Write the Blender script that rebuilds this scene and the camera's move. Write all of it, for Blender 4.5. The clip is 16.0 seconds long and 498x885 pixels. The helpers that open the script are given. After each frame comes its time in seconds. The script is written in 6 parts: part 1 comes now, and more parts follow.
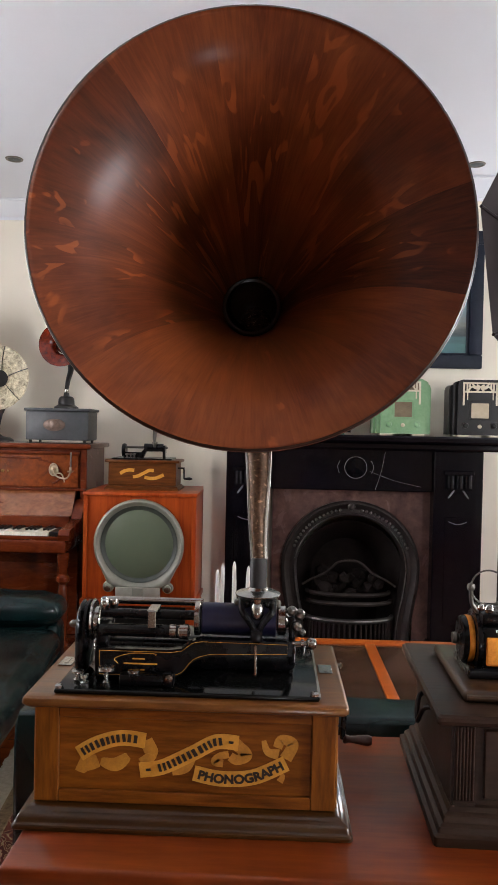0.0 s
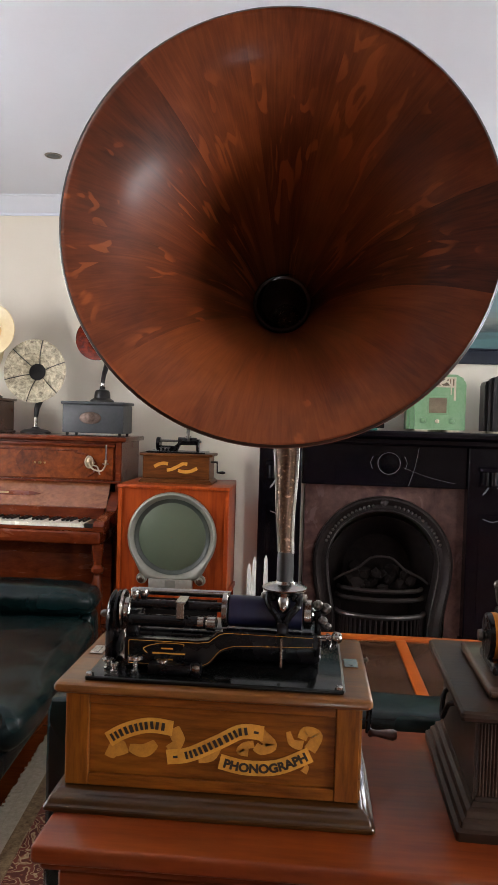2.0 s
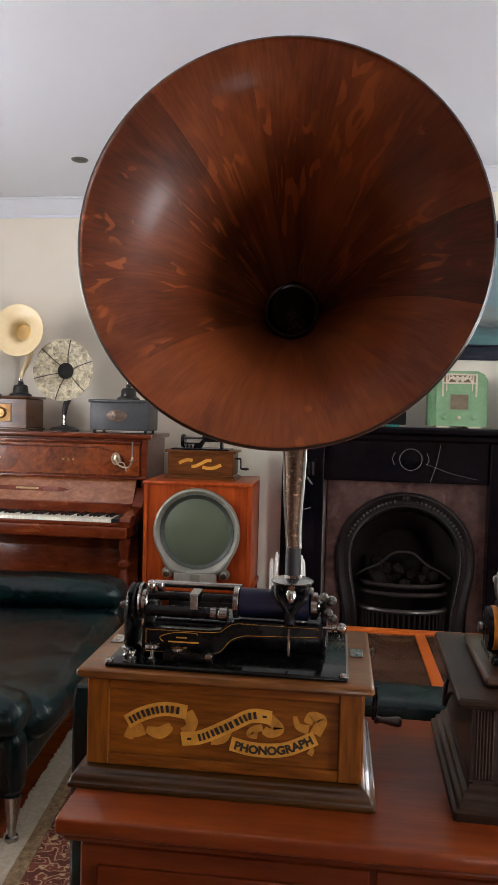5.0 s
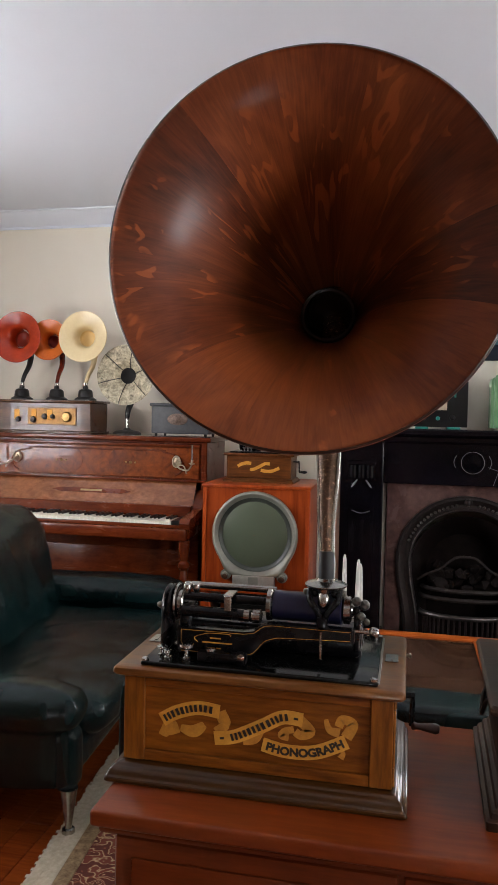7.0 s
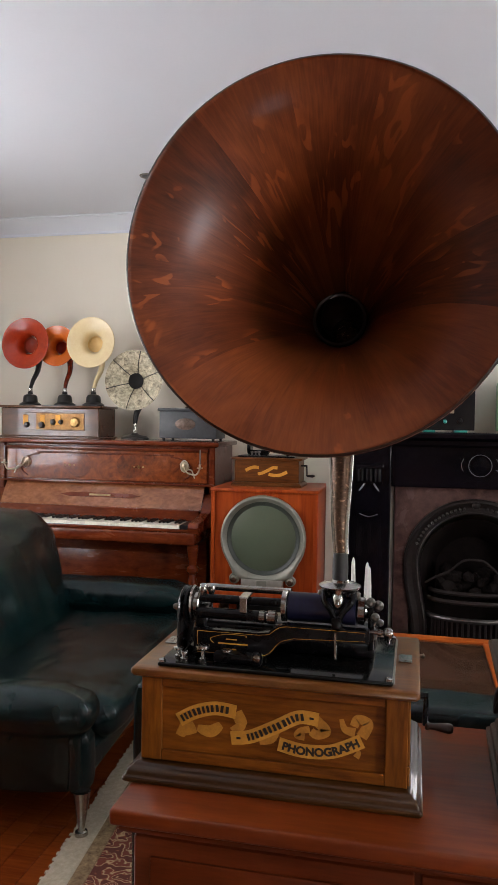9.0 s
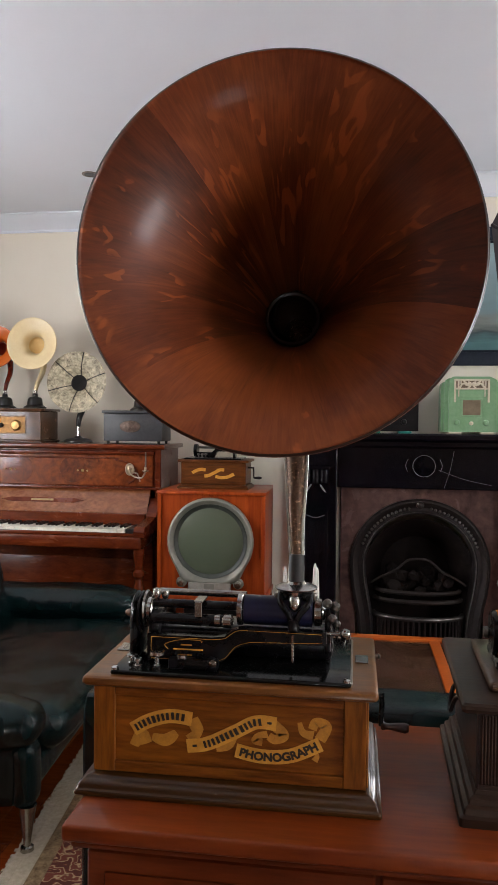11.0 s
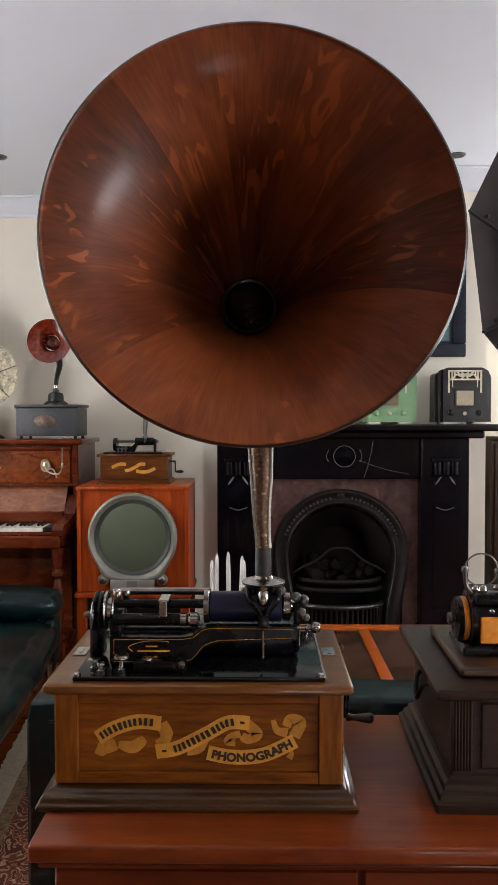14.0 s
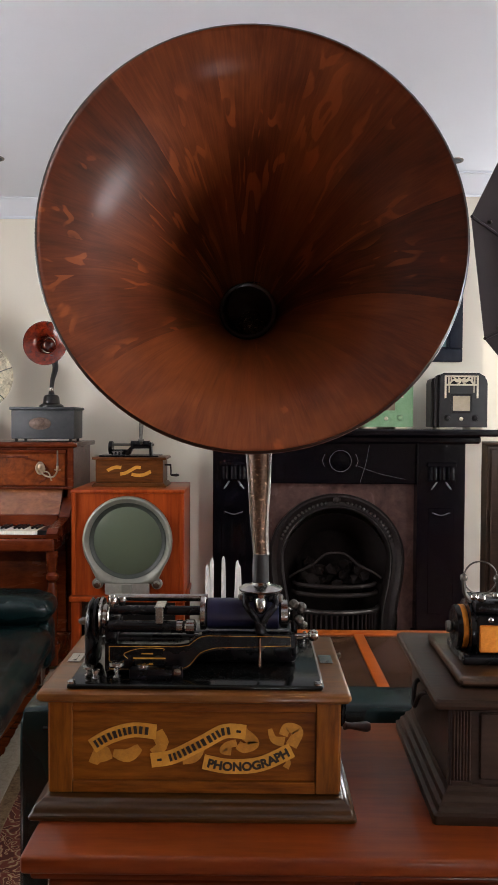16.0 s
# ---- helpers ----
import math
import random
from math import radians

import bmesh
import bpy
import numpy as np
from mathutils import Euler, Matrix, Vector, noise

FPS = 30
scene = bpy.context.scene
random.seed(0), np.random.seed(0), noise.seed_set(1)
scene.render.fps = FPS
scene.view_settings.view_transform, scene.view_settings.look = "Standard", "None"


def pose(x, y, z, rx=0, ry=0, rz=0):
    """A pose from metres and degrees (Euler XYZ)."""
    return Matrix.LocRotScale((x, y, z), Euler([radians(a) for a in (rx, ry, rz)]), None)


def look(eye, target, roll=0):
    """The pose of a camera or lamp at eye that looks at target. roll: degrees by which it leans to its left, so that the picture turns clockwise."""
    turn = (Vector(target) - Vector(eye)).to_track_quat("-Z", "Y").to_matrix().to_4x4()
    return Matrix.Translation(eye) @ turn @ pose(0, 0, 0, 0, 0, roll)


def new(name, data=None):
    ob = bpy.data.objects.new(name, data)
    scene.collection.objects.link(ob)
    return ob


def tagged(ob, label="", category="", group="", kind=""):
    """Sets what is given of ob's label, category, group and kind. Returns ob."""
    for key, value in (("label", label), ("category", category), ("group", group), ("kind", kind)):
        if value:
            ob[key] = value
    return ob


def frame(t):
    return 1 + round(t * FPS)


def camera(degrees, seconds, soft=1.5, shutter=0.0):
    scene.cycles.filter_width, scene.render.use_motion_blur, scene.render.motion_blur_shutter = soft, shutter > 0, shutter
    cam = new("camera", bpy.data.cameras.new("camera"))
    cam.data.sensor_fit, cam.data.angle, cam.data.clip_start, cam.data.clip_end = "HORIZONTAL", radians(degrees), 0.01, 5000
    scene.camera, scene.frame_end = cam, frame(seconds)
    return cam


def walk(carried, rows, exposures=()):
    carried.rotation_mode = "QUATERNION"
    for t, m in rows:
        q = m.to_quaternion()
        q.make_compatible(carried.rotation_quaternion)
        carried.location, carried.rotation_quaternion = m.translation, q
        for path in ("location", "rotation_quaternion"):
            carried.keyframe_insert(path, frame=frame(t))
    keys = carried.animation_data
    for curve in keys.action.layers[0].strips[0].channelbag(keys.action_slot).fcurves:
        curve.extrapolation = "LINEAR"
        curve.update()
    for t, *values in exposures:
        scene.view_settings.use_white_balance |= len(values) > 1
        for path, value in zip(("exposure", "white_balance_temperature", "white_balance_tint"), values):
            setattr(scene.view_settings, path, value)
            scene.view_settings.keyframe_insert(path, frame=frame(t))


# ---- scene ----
cam = camera(36.9, 16.0)
PATH = [
    (0, (0.132, -1.069, 1.338), (0.063, 0.929, 1.295), 1.2),
    (0.5, (0.132, -1.072, 1.337), (0.054, 0.926, 1.294), 1.6),
    (1, (0.134, -1.079, 1.339), (0.04, 0.919, 1.289), 1.8),
    (1.5, (0.139, -1.085, 1.341), (0.009, 0.91, 1.284), 1.8),
    (2, (0.143, -1.085, 1.341), (-0.019, 0.908, 1.28), 1.7),
    (2.5, (0.146, -1.092, 1.345), (-0.025, 0.9, 1.278), 1.5),
    (3, (0.142, -1.098, 1.347), (-0.009, 0.895, 1.283), 1.4),
    (5.5, (0.206, -1.154, 1.356), (-0.094, 0.822, 1.276), 1.3),
    (6, (0.234, -1.147, 1.357), (-0.134, 0.817, 1.279), 1.2),
    (6.5, (0.241, -1.147, 1.358), (-0.153, 0.813, 1.281), 1.5),
    (7, (0.24, -1.153, 1.358), (-0.179, 0.801, 1.285), 1.2),
    (7.5, (0.236, -1.169, 1.36), (-0.192, 0.784, 1.291), 1.2),
    (8, (0.23, -1.175, 1.358), (-0.207, 0.776, 1.292), 0.9),
    (10.5, (0.227, -1.162, 1.355), (-0.149, 0.802, 1.305), 0.5),
    (11, (0.206, -1.155, 1.352), (-0.077, 0.824, 1.3), 0.6),
    (11.5, (0.18, -1.152, 1.351), (0.003, 0.84, 1.298), 0.4),
    (12, (0.148, -1.155, 1.352), (0.037, 0.841, 1.297), 0.2),
    (12.5, (0.125, -1.15, 1.349), (0.049, 0.848, 1.289), -0.3),
    (13, (0.114, -1.138, 1.346), (0.066, 0.86, 1.281), -0.3),
    (13.5, (0.109, -1.128, 1.346), (0.075, 0.871, 1.28), -0.2),
    (14, (0.105, -1.123, 1.347), (0.077, 0.876, 1.278), -0.1),
    (14.5, (0.102, -1.118, 1.347), (0.077, 0.881, 1.278), 0.0),
    (15, (0.101, -1.115, 1.346), (0.078, 0.884, 1.28), -0.0),
    (15.5, (0.1, -1.11, 1.349), (0.081, 0.889, 1.284), 0.1),
    (16, (0.1, -1.112, 1.35), (0.085, 0.887, 1.29), 0.3),
]
walk(cam, [(t, look(eye, target, roll)) for t, eye, target, roll in PATH],
     exposures=[(0, 0.18), (3, 0.20), (5.5, 0.06), (8, -0.02), (12, -0.03), (16, -0.01)])

# ---- world and light ----
world = bpy.data.worlds.new("daylight")
scene.world = world
world.use_nodes = True
wn = world.node_tree
sky = wn.nodes.new("ShaderNodeTexSky")
sky.sky_type, sky.sun_disc = "NISHITA", False
sky.sun_elevation, sky.sun_rotation = radians(40), radians(150)
wn.links.new(sky.outputs[0], wn.nodes["Background"].inputs[0])
wn.nodes["Background"].inputs[1].default_value = 0.12
sun = new("sun", bpy.data.lights.new("sun", "SUN"))
sun.data.energy, sun.data.angle, sun.data.color = 1.0, radians(10), (1.0, 0.95, 0.88)
sun.matrix_world = look((-3, -8, 6), (0, 0, 0))


def window_light(name, eye, target, w, h, watts, color):
    lamp = new(name, bpy.data.lights.new(name, "AREA"))
    lamp.data.shape, lamp.data.size, lamp.data.size_y = "RECTANGLE", w, h
    lamp.data.energy, lamp.data.color = watts, color
    lamp.matrix_world = look(eye, target)
    return lamp


COOL = (0.96, 0.945, 0.975)
window_light("window_light", (3.03, -1.0, 1.60), (0, -1.0, 1.60), 0.8, 1.15, 52, COOL)
window_light("window_light", (3.03, 2.60, 1.65), (0, 2.60, 1.65), 1.1, 1.5, 22, COOL)
window_light("window_light", (-3.18, 1.1, 1.60), (0, 1.1, 1.60), 1.5, 1.4, 56, COOL)
window_light("window_light", (2.30, 3.77, 1.85), (2.30, 0, 1.85), 0.8, 1.0, 17, COOL)
# small lamp added low behind the camera to give the horn its top highlight
window_light("window_light", (0.80, -3.17, 0.31), (0.80, 0, 0.31), 0.5, 0.4, 5, (0.86, 0.92, 1.0))


# ---- materials ----
def shader(name):
    m = bpy.data.materials.new(name)
    m.use_nodes = True
    t = m.node_tree
    return m, t, t.nodes["Principled BSDF"]


def link(t, a, b):
    t.links.new(a, b)


def node(t, kind, **values):
    n = t.nodes.new(kind)
    for k, v in values.items():
        n.inputs[k].default_value = v
    return n


def math_node(t, op, a, b=None):
    n = t.nodes.new("ShaderNodeMath")
    n.operation = op
    for i, v in enumerate((a, b)):
        if v is None:
            continue
        if isinstance(v, (int, float)):
            n.inputs[i].default_value = v
        else:
            t.links.new(v, n.inputs[i])
    return n.outputs[0]


def ramp(t, fac, stops):
    r = t.nodes.new("ShaderNodeValToRGB")
    e = r.color_ramp.elements
    while len(e) < len(stops):
        e.new(0.5)
    for el, (p, c) in zip(e, stops):
        el.position, el.color = p, (*c, 1)
    t.links.new(fac, r.inputs[0])
    return r.outputs[0]


def mat(name, c1, c2, scale=(20, 20, 20), rough=(0.4, 0.55), metal=0.0, bump=0.1, coat=0.0, detail=6, fine=None, distort=0.0,
        coat_rough=0.08, piece=0.0, spec=0.5):
    """A surface with colour varied at two scales, rough where it is worn, with fine relief."""
    m, t, p = shader(name)
    tc = t.nodes.new("ShaderNodeTexCoord")
    mp = node(t, "ShaderNodeMapping", Scale=scale)
    link(t, tc.outputs["Object"], mp.inputs[0])
    big = node(t, "ShaderNodeTexNoise", Scale=1.0, Detail=detail, Roughness=0.6, Distortion=distort)
    link(t, mp.outputs[0], big.inputs["Vector"])
    mp2 = node(t, "ShaderNodeMapping", Scale=tuple((fine or 6.0) * v for v in scale))
    link(t, tc.outputs["Object"], mp2.inputs[0])
    small = node(t, "ShaderNodeTexNoise", Scale=1.0, Detail=4.0, Roughness=0.65)
    link(t, mp2.outputs[0], small.inputs["Vector"])
    mixed = math_node(t, "ADD", math_node(t, "MULTIPLY", big.outputs[0], 0.65), math_node(t, "MULTIPLY", small.outputs[0], 0.35))
    if piece:
        info = t.nodes.new("ShaderNodeObjectInfo")
        mixed = math_node(t, "ADD", mixed, math_node(t, "MULTIPLY", math_node(t, "SUBTRACT", info.outputs["Random"], 0.5), piece))
    link(t, ramp(t, mixed, [(0.3, c1), (0.7, c2)]), p.inputs["Base Color"])
    rr = t.nodes.new("ShaderNodeMapRange")
    rr.inputs["To Min"].default_value, rr.inputs["To Max"].default_value = rough
    link(t, big.outputs[0], rr.inputs[0])
    link(t, rr.outputs[0], p.inputs["Roughness"])
    p.inputs["Metallic"].default_value = metal
    p.inputs["Specular IOR Level"].default_value = spec
    p.inputs["Coat Weight"].default_value, p.inputs["Coat Roughness"].default_value = coat, coat_rough
    if bump:
        b = node(t, "ShaderNodeBump", Strength=bump, Distance=0.002)
        link(t, small.outputs[0], b.inputs["Height"])
        link(t, b.outputs[0], p.inputs["Normal"])
    return m


def horn_oak():
    """Quarter-sawn oak laid in staves round the local z axis, with pale ray flakes, under dark varnish."""
    m, t, p = shader("horn_oak")
    tc = t.nodes.new("ShaderNodeTexCoord")
    xyz = t.nodes.new("ShaderNodeSeparateXYZ")
    link(t, tc.outputs["Object"], xyz.inputs[0])
    x, y, z = xyz.outputs
    ang = math_node(t, "ARCTAN2", y, x)
    rad = math_node(t, "SQRT", math_node(t, "ADD", math_node(t, "MULTIPLY", x, x), math_node(t, "MULTIPLY", y, y)))
    turns = math_node(t, "ADD", math_node(t, "MULTIPLY", ang, 1.9099), 0.60)
    stave = math_node(t, "FLOOR", turns)
    tone = t.nodes.new("ShaderNodeTexWhiteNoise")
    tone.noise_dimensions = "1D"
    link(t, math_node(t, "ADD", stave, 3.5), tone.inputs["W"])
    figured = t.nodes.new("ShaderNodeTexWhiteNoise")
    figured.noise_dimensions = "1D"
    link(t, math_node(t, "ADD", stave, 21.5), figured.inputs["W"])

    def field(ka, kr, ks, detail, distort, rough=0.6):
        v = t.nodes.new("ShaderNodeCombineXYZ")
        link(t, math_node(t, "MULTIPLY", ang, ka), v.inputs[0])
        link(t, math_node(t, "MULTIPLY", rad, kr), v.inputs[1])
        link(t, math_node(t, "MULTIPLY", stave, ks), v.inputs[2])
        n = node(t, "ShaderNodeTexNoise", Scale=1.0, Detail=detail, Roughness=rough, Distortion=distort)
        link(t, v.outputs[0], n.inputs["Vector"])
        return n.outputs[0]

    def between(value, lo, hi):
        r = t.nodes.new("ShaderNodeMapRange")
        r.interpolation_type = "SMOOTHSTEP"
        r.inputs["From Min"].default_value, r.inputs["From Max"].default_value = lo, hi
        link(t, value, r.inputs[0])
        return r.outputs[0]

    grain = field(58.0, 22.0, 3.7, 4.0, 0.9)
    wash = field(3.4, 7.0, 1.9, 3.0, 0.8)
    flakes = field(9.0, 20.0, 7.3, 1.5, 1.1, 0.45)
    where = field(2.6, 9.0, 5.1, 1.0, 0.3)
    base = math_node(t, "ADD", math_node(t, "MULTIPLY", grain, 0.25), math_node(t, "MULTIPLY", wash, 0.46))
    base = math_node(t, "ADD", base, math_node(t, "MULTIPLY", tone.outputs[0], 0.20))
    dark = ramp(t, base, [(0.28, (0.038, 0.0072, 0.0020)), (0.46, (0.122, 0.0255, 0.0064)), (0.66, (0.235, 0.057, 0.0140))])
    gate = math_node(t, "MULTIPLY", between(where, 0.46, 0.56), between(figured.outputs[0], 0.15, 0.30))
    mask = math_node(t, "MULTIPLY", math_node(t, "MULTIPLY", between(flakes, 0.565, 0.62), gate), 0.45)
    mix = t.nodes.new("ShaderNodeMix")
    mix.data_type = "RGBA"
    link(t, mask, mix.inputs[0])
    link(t, dark, mix.inputs[6])
    mix.inputs[7].default_value = (0.40, 0.098, 0.022, 1)
    link(t, mix.outputs[2], p.inputs["Base Color"])
    p.inputs["Roughness"].default_value = 0.5
    p.inputs["Specular IOR Level"].default_value = 0.2
    p.inputs["Coat Weight"].default_value, p.inputs["Coat Roughness"].default_value = 0.14, 0.16
    b = node(t, "ShaderNodeBump", Strength=0.06, Distance=0.002)
    link(t, grain, b.inputs["Height"])
    link(t, b.outputs[0], p.inputs["Normal"])
    return m


def rug_pattern():
    """A worn carpet: small scrolls of beige and brown-red on a dark field, with woven relief."""
    m, t, p = shader("rug_pattern")
    tc = t.nodes.new("ShaderNodeTexCoord")
    warp = node(t, "ShaderNodeTexNoise", Scale=9.0, Detail=3.0)
    link(t, tc.outputs["Object"], warp.inputs["Vector"])
    add = t.nodes.new("ShaderNodeMixRGB")
    add.blend_type, add.inputs[0].default_value = "ADD", 0.16
    link(t, tc.outputs["Object"], add.inputs[1])
    link(t, warp.outputs["Color"], add.inputs[2])
    v = node(t, "ShaderNodeTexVoronoi", Scale=19.0)
    v.feature = "SMOOTH_F1"
    link(t, add.outputs[0], v.inputs["Vector"])
    ring = math_node(t, "SINE", math_node(t, "MULTIPLY", v.outputs["Distance"], 19.0))
    ring = math_node(t, "ADD", math_node(t, "MULTIPLY", ring, 0.5), 0.5)
    c = ramp(t, ring, [(0.22, (0.10, 0.018, 0.010)), (0.40, (0.24, 0.065, 0.030)), (0.56, (0.52, 0.37, 0.21)), (0.85, (0.17, 0.034, 0.018))])
    link(t, c, p.inputs["Base Color"])
    p.inputs["Roughness"].default_value = 0.95
    f = node(t, "ShaderNodeTexNoise", Scale=420.0, Detail=2.0)
    link(t, tc.outputs["Object"], f.inputs["Vector"])
    b = node(t, "ShaderNodeBump", Strength=0.5, Distance=0.003)
    link(t, f.outputs[0], b.inputs["Height"])
    link(t, b.outputs[0], p.inputs["Normal"])
    return m


def seascape():
    """Painted canvas: pale sky over a dark shore and teal water, in bands with brushed edges."""
    m, t, p = shader("seascape")
    tc = t.nodes.new("ShaderNodeTexCoord")
    xyz = t.nodes.new("ShaderNodeSeparateXYZ")
    link(t, tc.outputs["Object"], xyz.inputs[0])
    n = node(t, "ShaderNodeTexNoise", Scale=9.0, Detail=6.0)
    mp = node(t, "ShaderNodeMapping", Scale=(0.6, 1, 3.0))
    link(t, tc.outputs["Object"], mp.inputs[0])
    link(t, mp.outputs[0], n.inputs["Vector"])
    h = math_node(t, "ADD", xyz.outputs[2], math_node(t, "MULTIPLY", math_node(t, "SUBTRACT", n.outputs[0], 0.5), 0.16))
    c = ramp(t, h, [(0.0, (0.02, 0.07, 0.075)), (0.13, (0.055, 0.15, 0.155)), (0.19, (0.025, 0.045, 0.045)), (0.25, (0.17, 0.19, 0.175)), (0.33, (0.15, 0.24, 0.26)), (0.7, (0.26, 0.36, 0.37))])
    link(t, c, p.inputs["Base Color"])
    p.inputs["Roughness"].default_value = 0.35
    return m


def leather():
    """Dark bottle-green hide: fine pores over long soft creases, with a waxed sheen."""
    m, t, p = shader("dark_green_leather")
    tc = t.nodes.new("ShaderNodeTexCoord")
    mp = node(t, "ShaderNodeMapping", Scale=(7, 5, 2.6), Rotation=(0.6, 0.5, 0.3))
    link(t, tc.outputs["Object"], mp.inputs[0])
    fold = node(t, "ShaderNodeTexNoise", Scale=1.0, Detail=2.0, Roughness=0.4, Distortion=0.7)
    link(t, mp.outputs[0], fold.inputs["Vector"])
    pore = node(t, "ShaderNodeTexNoise", Scale=260.0, Detail=3.0, Roughness=0.6)
    link(t, tc.outputs["Object"], pore.inputs["Vector"])
    link(t, ramp(t, fold.outputs[0], [(0.3, (0.0014, 0.0085, 0.0085)), (0.7, (0.0040, 0.0190, 0.0192))]), p.inputs["Base Color"])
    b1 = node(t, "ShaderNodeBump", Strength=0.4, Distance=0.035)
    link(t, fold.outputs[0], b1.inputs["Height"])
    b2 = node(t, "ShaderNodeBump", Strength=0.18, Distance=0.001)
    link(t, pore.outputs[0], b2.inputs["Height"])
    link(t, b1.outputs[0], b2.inputs["Normal"])
    link(t, b2.outputs[0], p.inputs["Normal"])
    p.inputs["Roughness"].default_value = 0.27
    p.inputs["Specular IOR Level"].default_value = 0.38
    return m


def glass(name, color=(1, 1, 1), rough=0.02):
    m, t, p = shader(name)
    p.inputs["Base Color"].default_value = (*color, 1)
    p.inputs["Transmission Weight"].default_value = 1.0
    p.inputs["Roughness"].default_value = rough
    p.inputs["IOR"].default_value = 1.45
    return m


OAK_HORN = horn_oak()
OAK = mat("golden_oak", (0.066, 0.0158, 0.0013), (0.265, 0.078, 0.0064), (4, 38, 38), (0.38, 0.52), bump=0.16, coat=0.09, coat_rough=0.14, fine=4, spec=0.15)
OAK_SIDE = mat("varnished_side_oak", (0.125, 0.037, 0.005), (0.32, 0.118, 0.021), (30, 30, 4), (0.22, 0.3), bump=0.03, coat=1.0, coat_rough=0.12, fine=4)
OAK_DARK = mat("dark_oak_moulding", (0.024, 0.0085, 0.0012), (0.068, 0.025, 0.0034), (4, 30, 30), (0.28, 0.40), bump=0.05, coat=0.8, coat_rough=0.07, fine=4, spec=0.25)
OAK_LID = mat("lid_oak", (0.090, 0.030, 0.0056), (0.23, 0.085, 0.0165), (5, 40, 40), (0.30, 0.42), bump=0.10, coat=0.55, coat_rough=0.10, fine=4, spec=0.22)
OAK_AGED = mat("aged_oak", (0.045, 0.0115, 0.0016), (0.165, 0.048, 0.0070), (4, 38, 38), (0.36, 0.5), bump=0.12, coat=0.15, coat_rough=0.12, fine=4, spec=0.2)
OAK_UP = mat("upright_oak", (0.072, 0.0180, 0.0015), (0.275, 0.084, 0.0074), (38, 38, 4), (0.38, 0.52), bump=0.16, coat=0.09, coat_rough=0.14, fine=4, spec=0.15)
GOLD = mat("gold_leaf", (0.52, 0.22, 0.020), (0.74, 0.37, 0.055), (60, 60, 60), (0.4, 0.6), bump=0.05, metal=0.25)
GOLD_DIM = mat("shaded_gold_leaf", (0.30, 0.115, 0.010), (0.58, 0.25, 0.026), (50, 50, 50), (0.45, 0.6), bump=0.05, metal=0.1)
INK = mat("black_lettering", (0.016, 0.008, 0.004), (0.03, 0.014, 0.006), (80, 80, 80), (0.5, 0.6), bump=0)
ENAMEL = mat("black_enamel", (0.0022, 0.0022, 0.003), (0.005, 0.005, 0.006), (25, 25, 25), (0.2, 0.34), bump=0.02, coat=0.25, coat_rough=0.05, spec=0.3)
BEDBLACK = mat("bed_plate_enamel", (0.0025, 0.003, 0.0028), (0.006, 0.0065, 0.006), (18, 18, 18), (0.09, 0.2), bump=0.03, coat=0.1, coat_rough=0.06, spec=0.32)
BLUEWAX = mat("blue_wax_cylinder", (0.006, 0.007, 0.025), (0.010, 0.012, 0.040), (160, 5, 5), (0.3, 0.4), bump=0.05)
CHROME = mat("nickel_plate", (0.30, 0.29, 0.27), (0.60, 0.58, 0.54), (60, 60, 60), (0.14, 0.34), metal=1.0, bump=0.03)
STEEL = mat("dull_steel", (0.11, 0.10, 0.09), (0.27, 0.255, 0.225), (60, 60, 60), (0.25, 0.42), metal=1.0, bump=0.04)
HAMMERED = mat("mottled_neck", (0.016, 0.006, 0.003), (0.24, 0.14, 0.085), (150, 150, 80), (0.16, 0.34), metal=0.6, bump=0.45, detail=3)
RUBBER = mat("black_rubber", (0.012, 0.012, 0.012), (0.025, 0.025, 0.024), (60, 60, 60), (0.5, 0.65), bump=0.1)
BRASS = mat("old_brass", (0.24, 0.13, 0.045), (0.55, 0.36, 0.15), (60, 60, 60), (0.25, 0.45), metal=1.0, bump=0.05)
OLDGILT = mat("tarnished_gilt", (0.075, 0.030, 0.008), (0.30, 0.16, 0.05), (40, 40, 40), (0.25, 0.45), metal=0.7, bump=0.08)
PALEBRASS = mat("pale_brass", (0.40, 0.30, 0.19), (0.70, 0.58, 0.42), (60, 60, 60), (0.25, 0.4), metal=0.9, bump=0.05)
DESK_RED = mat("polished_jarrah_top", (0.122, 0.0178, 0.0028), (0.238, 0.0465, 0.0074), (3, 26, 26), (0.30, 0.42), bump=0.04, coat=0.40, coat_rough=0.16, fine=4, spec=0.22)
# the top's jarrah darkened: shade on front and mouldings is in the colour
DESK_BODY = mat("polished_jarrah_shaded", (0.085, 0.0125, 0.0024), (0.17, 0.032, 0.0060), (3, 26, 26), (0.30, 0.42), bump=0.05, coat=0.25, coat_rough=0.10, fine=4, spec=0.18)
WALNUT = mat("dark_walnut", (0.018, 0.0085, 0.0050), (0.050, 0.0265, 0.0160), (4, 30, 30), (0.38, 0.52), bump=0.12, coat=0.12, coat_rough=0.15, fine=4, spec=0.22)
RIM = mat("polished_rim", (0.014, 0.006, 0.004), (0.035, 0.016, 0.010), (30, 30, 30), (0.25, 0.35), bump=0.02, coat=0.45, coat_rough=0.08)
BOARD = mat("worn_oak_board", (0.022, 0.010, 0.005), (0.085, 0.042, 0.020), (5, 30, 30), (0.25, 0.42), bump=0.15, coat=0.5, coat_rough=0.08)
GRIP = mat("polished_rosewood", (0.030, 0.0075, 0.0035), (0.085, 0.020, 0.008), (30, 30, 4), (0.25, 0.35), bump=0.03, coat=0.8, coat_rough=0.08, fine=4)
LEATHER = leather()
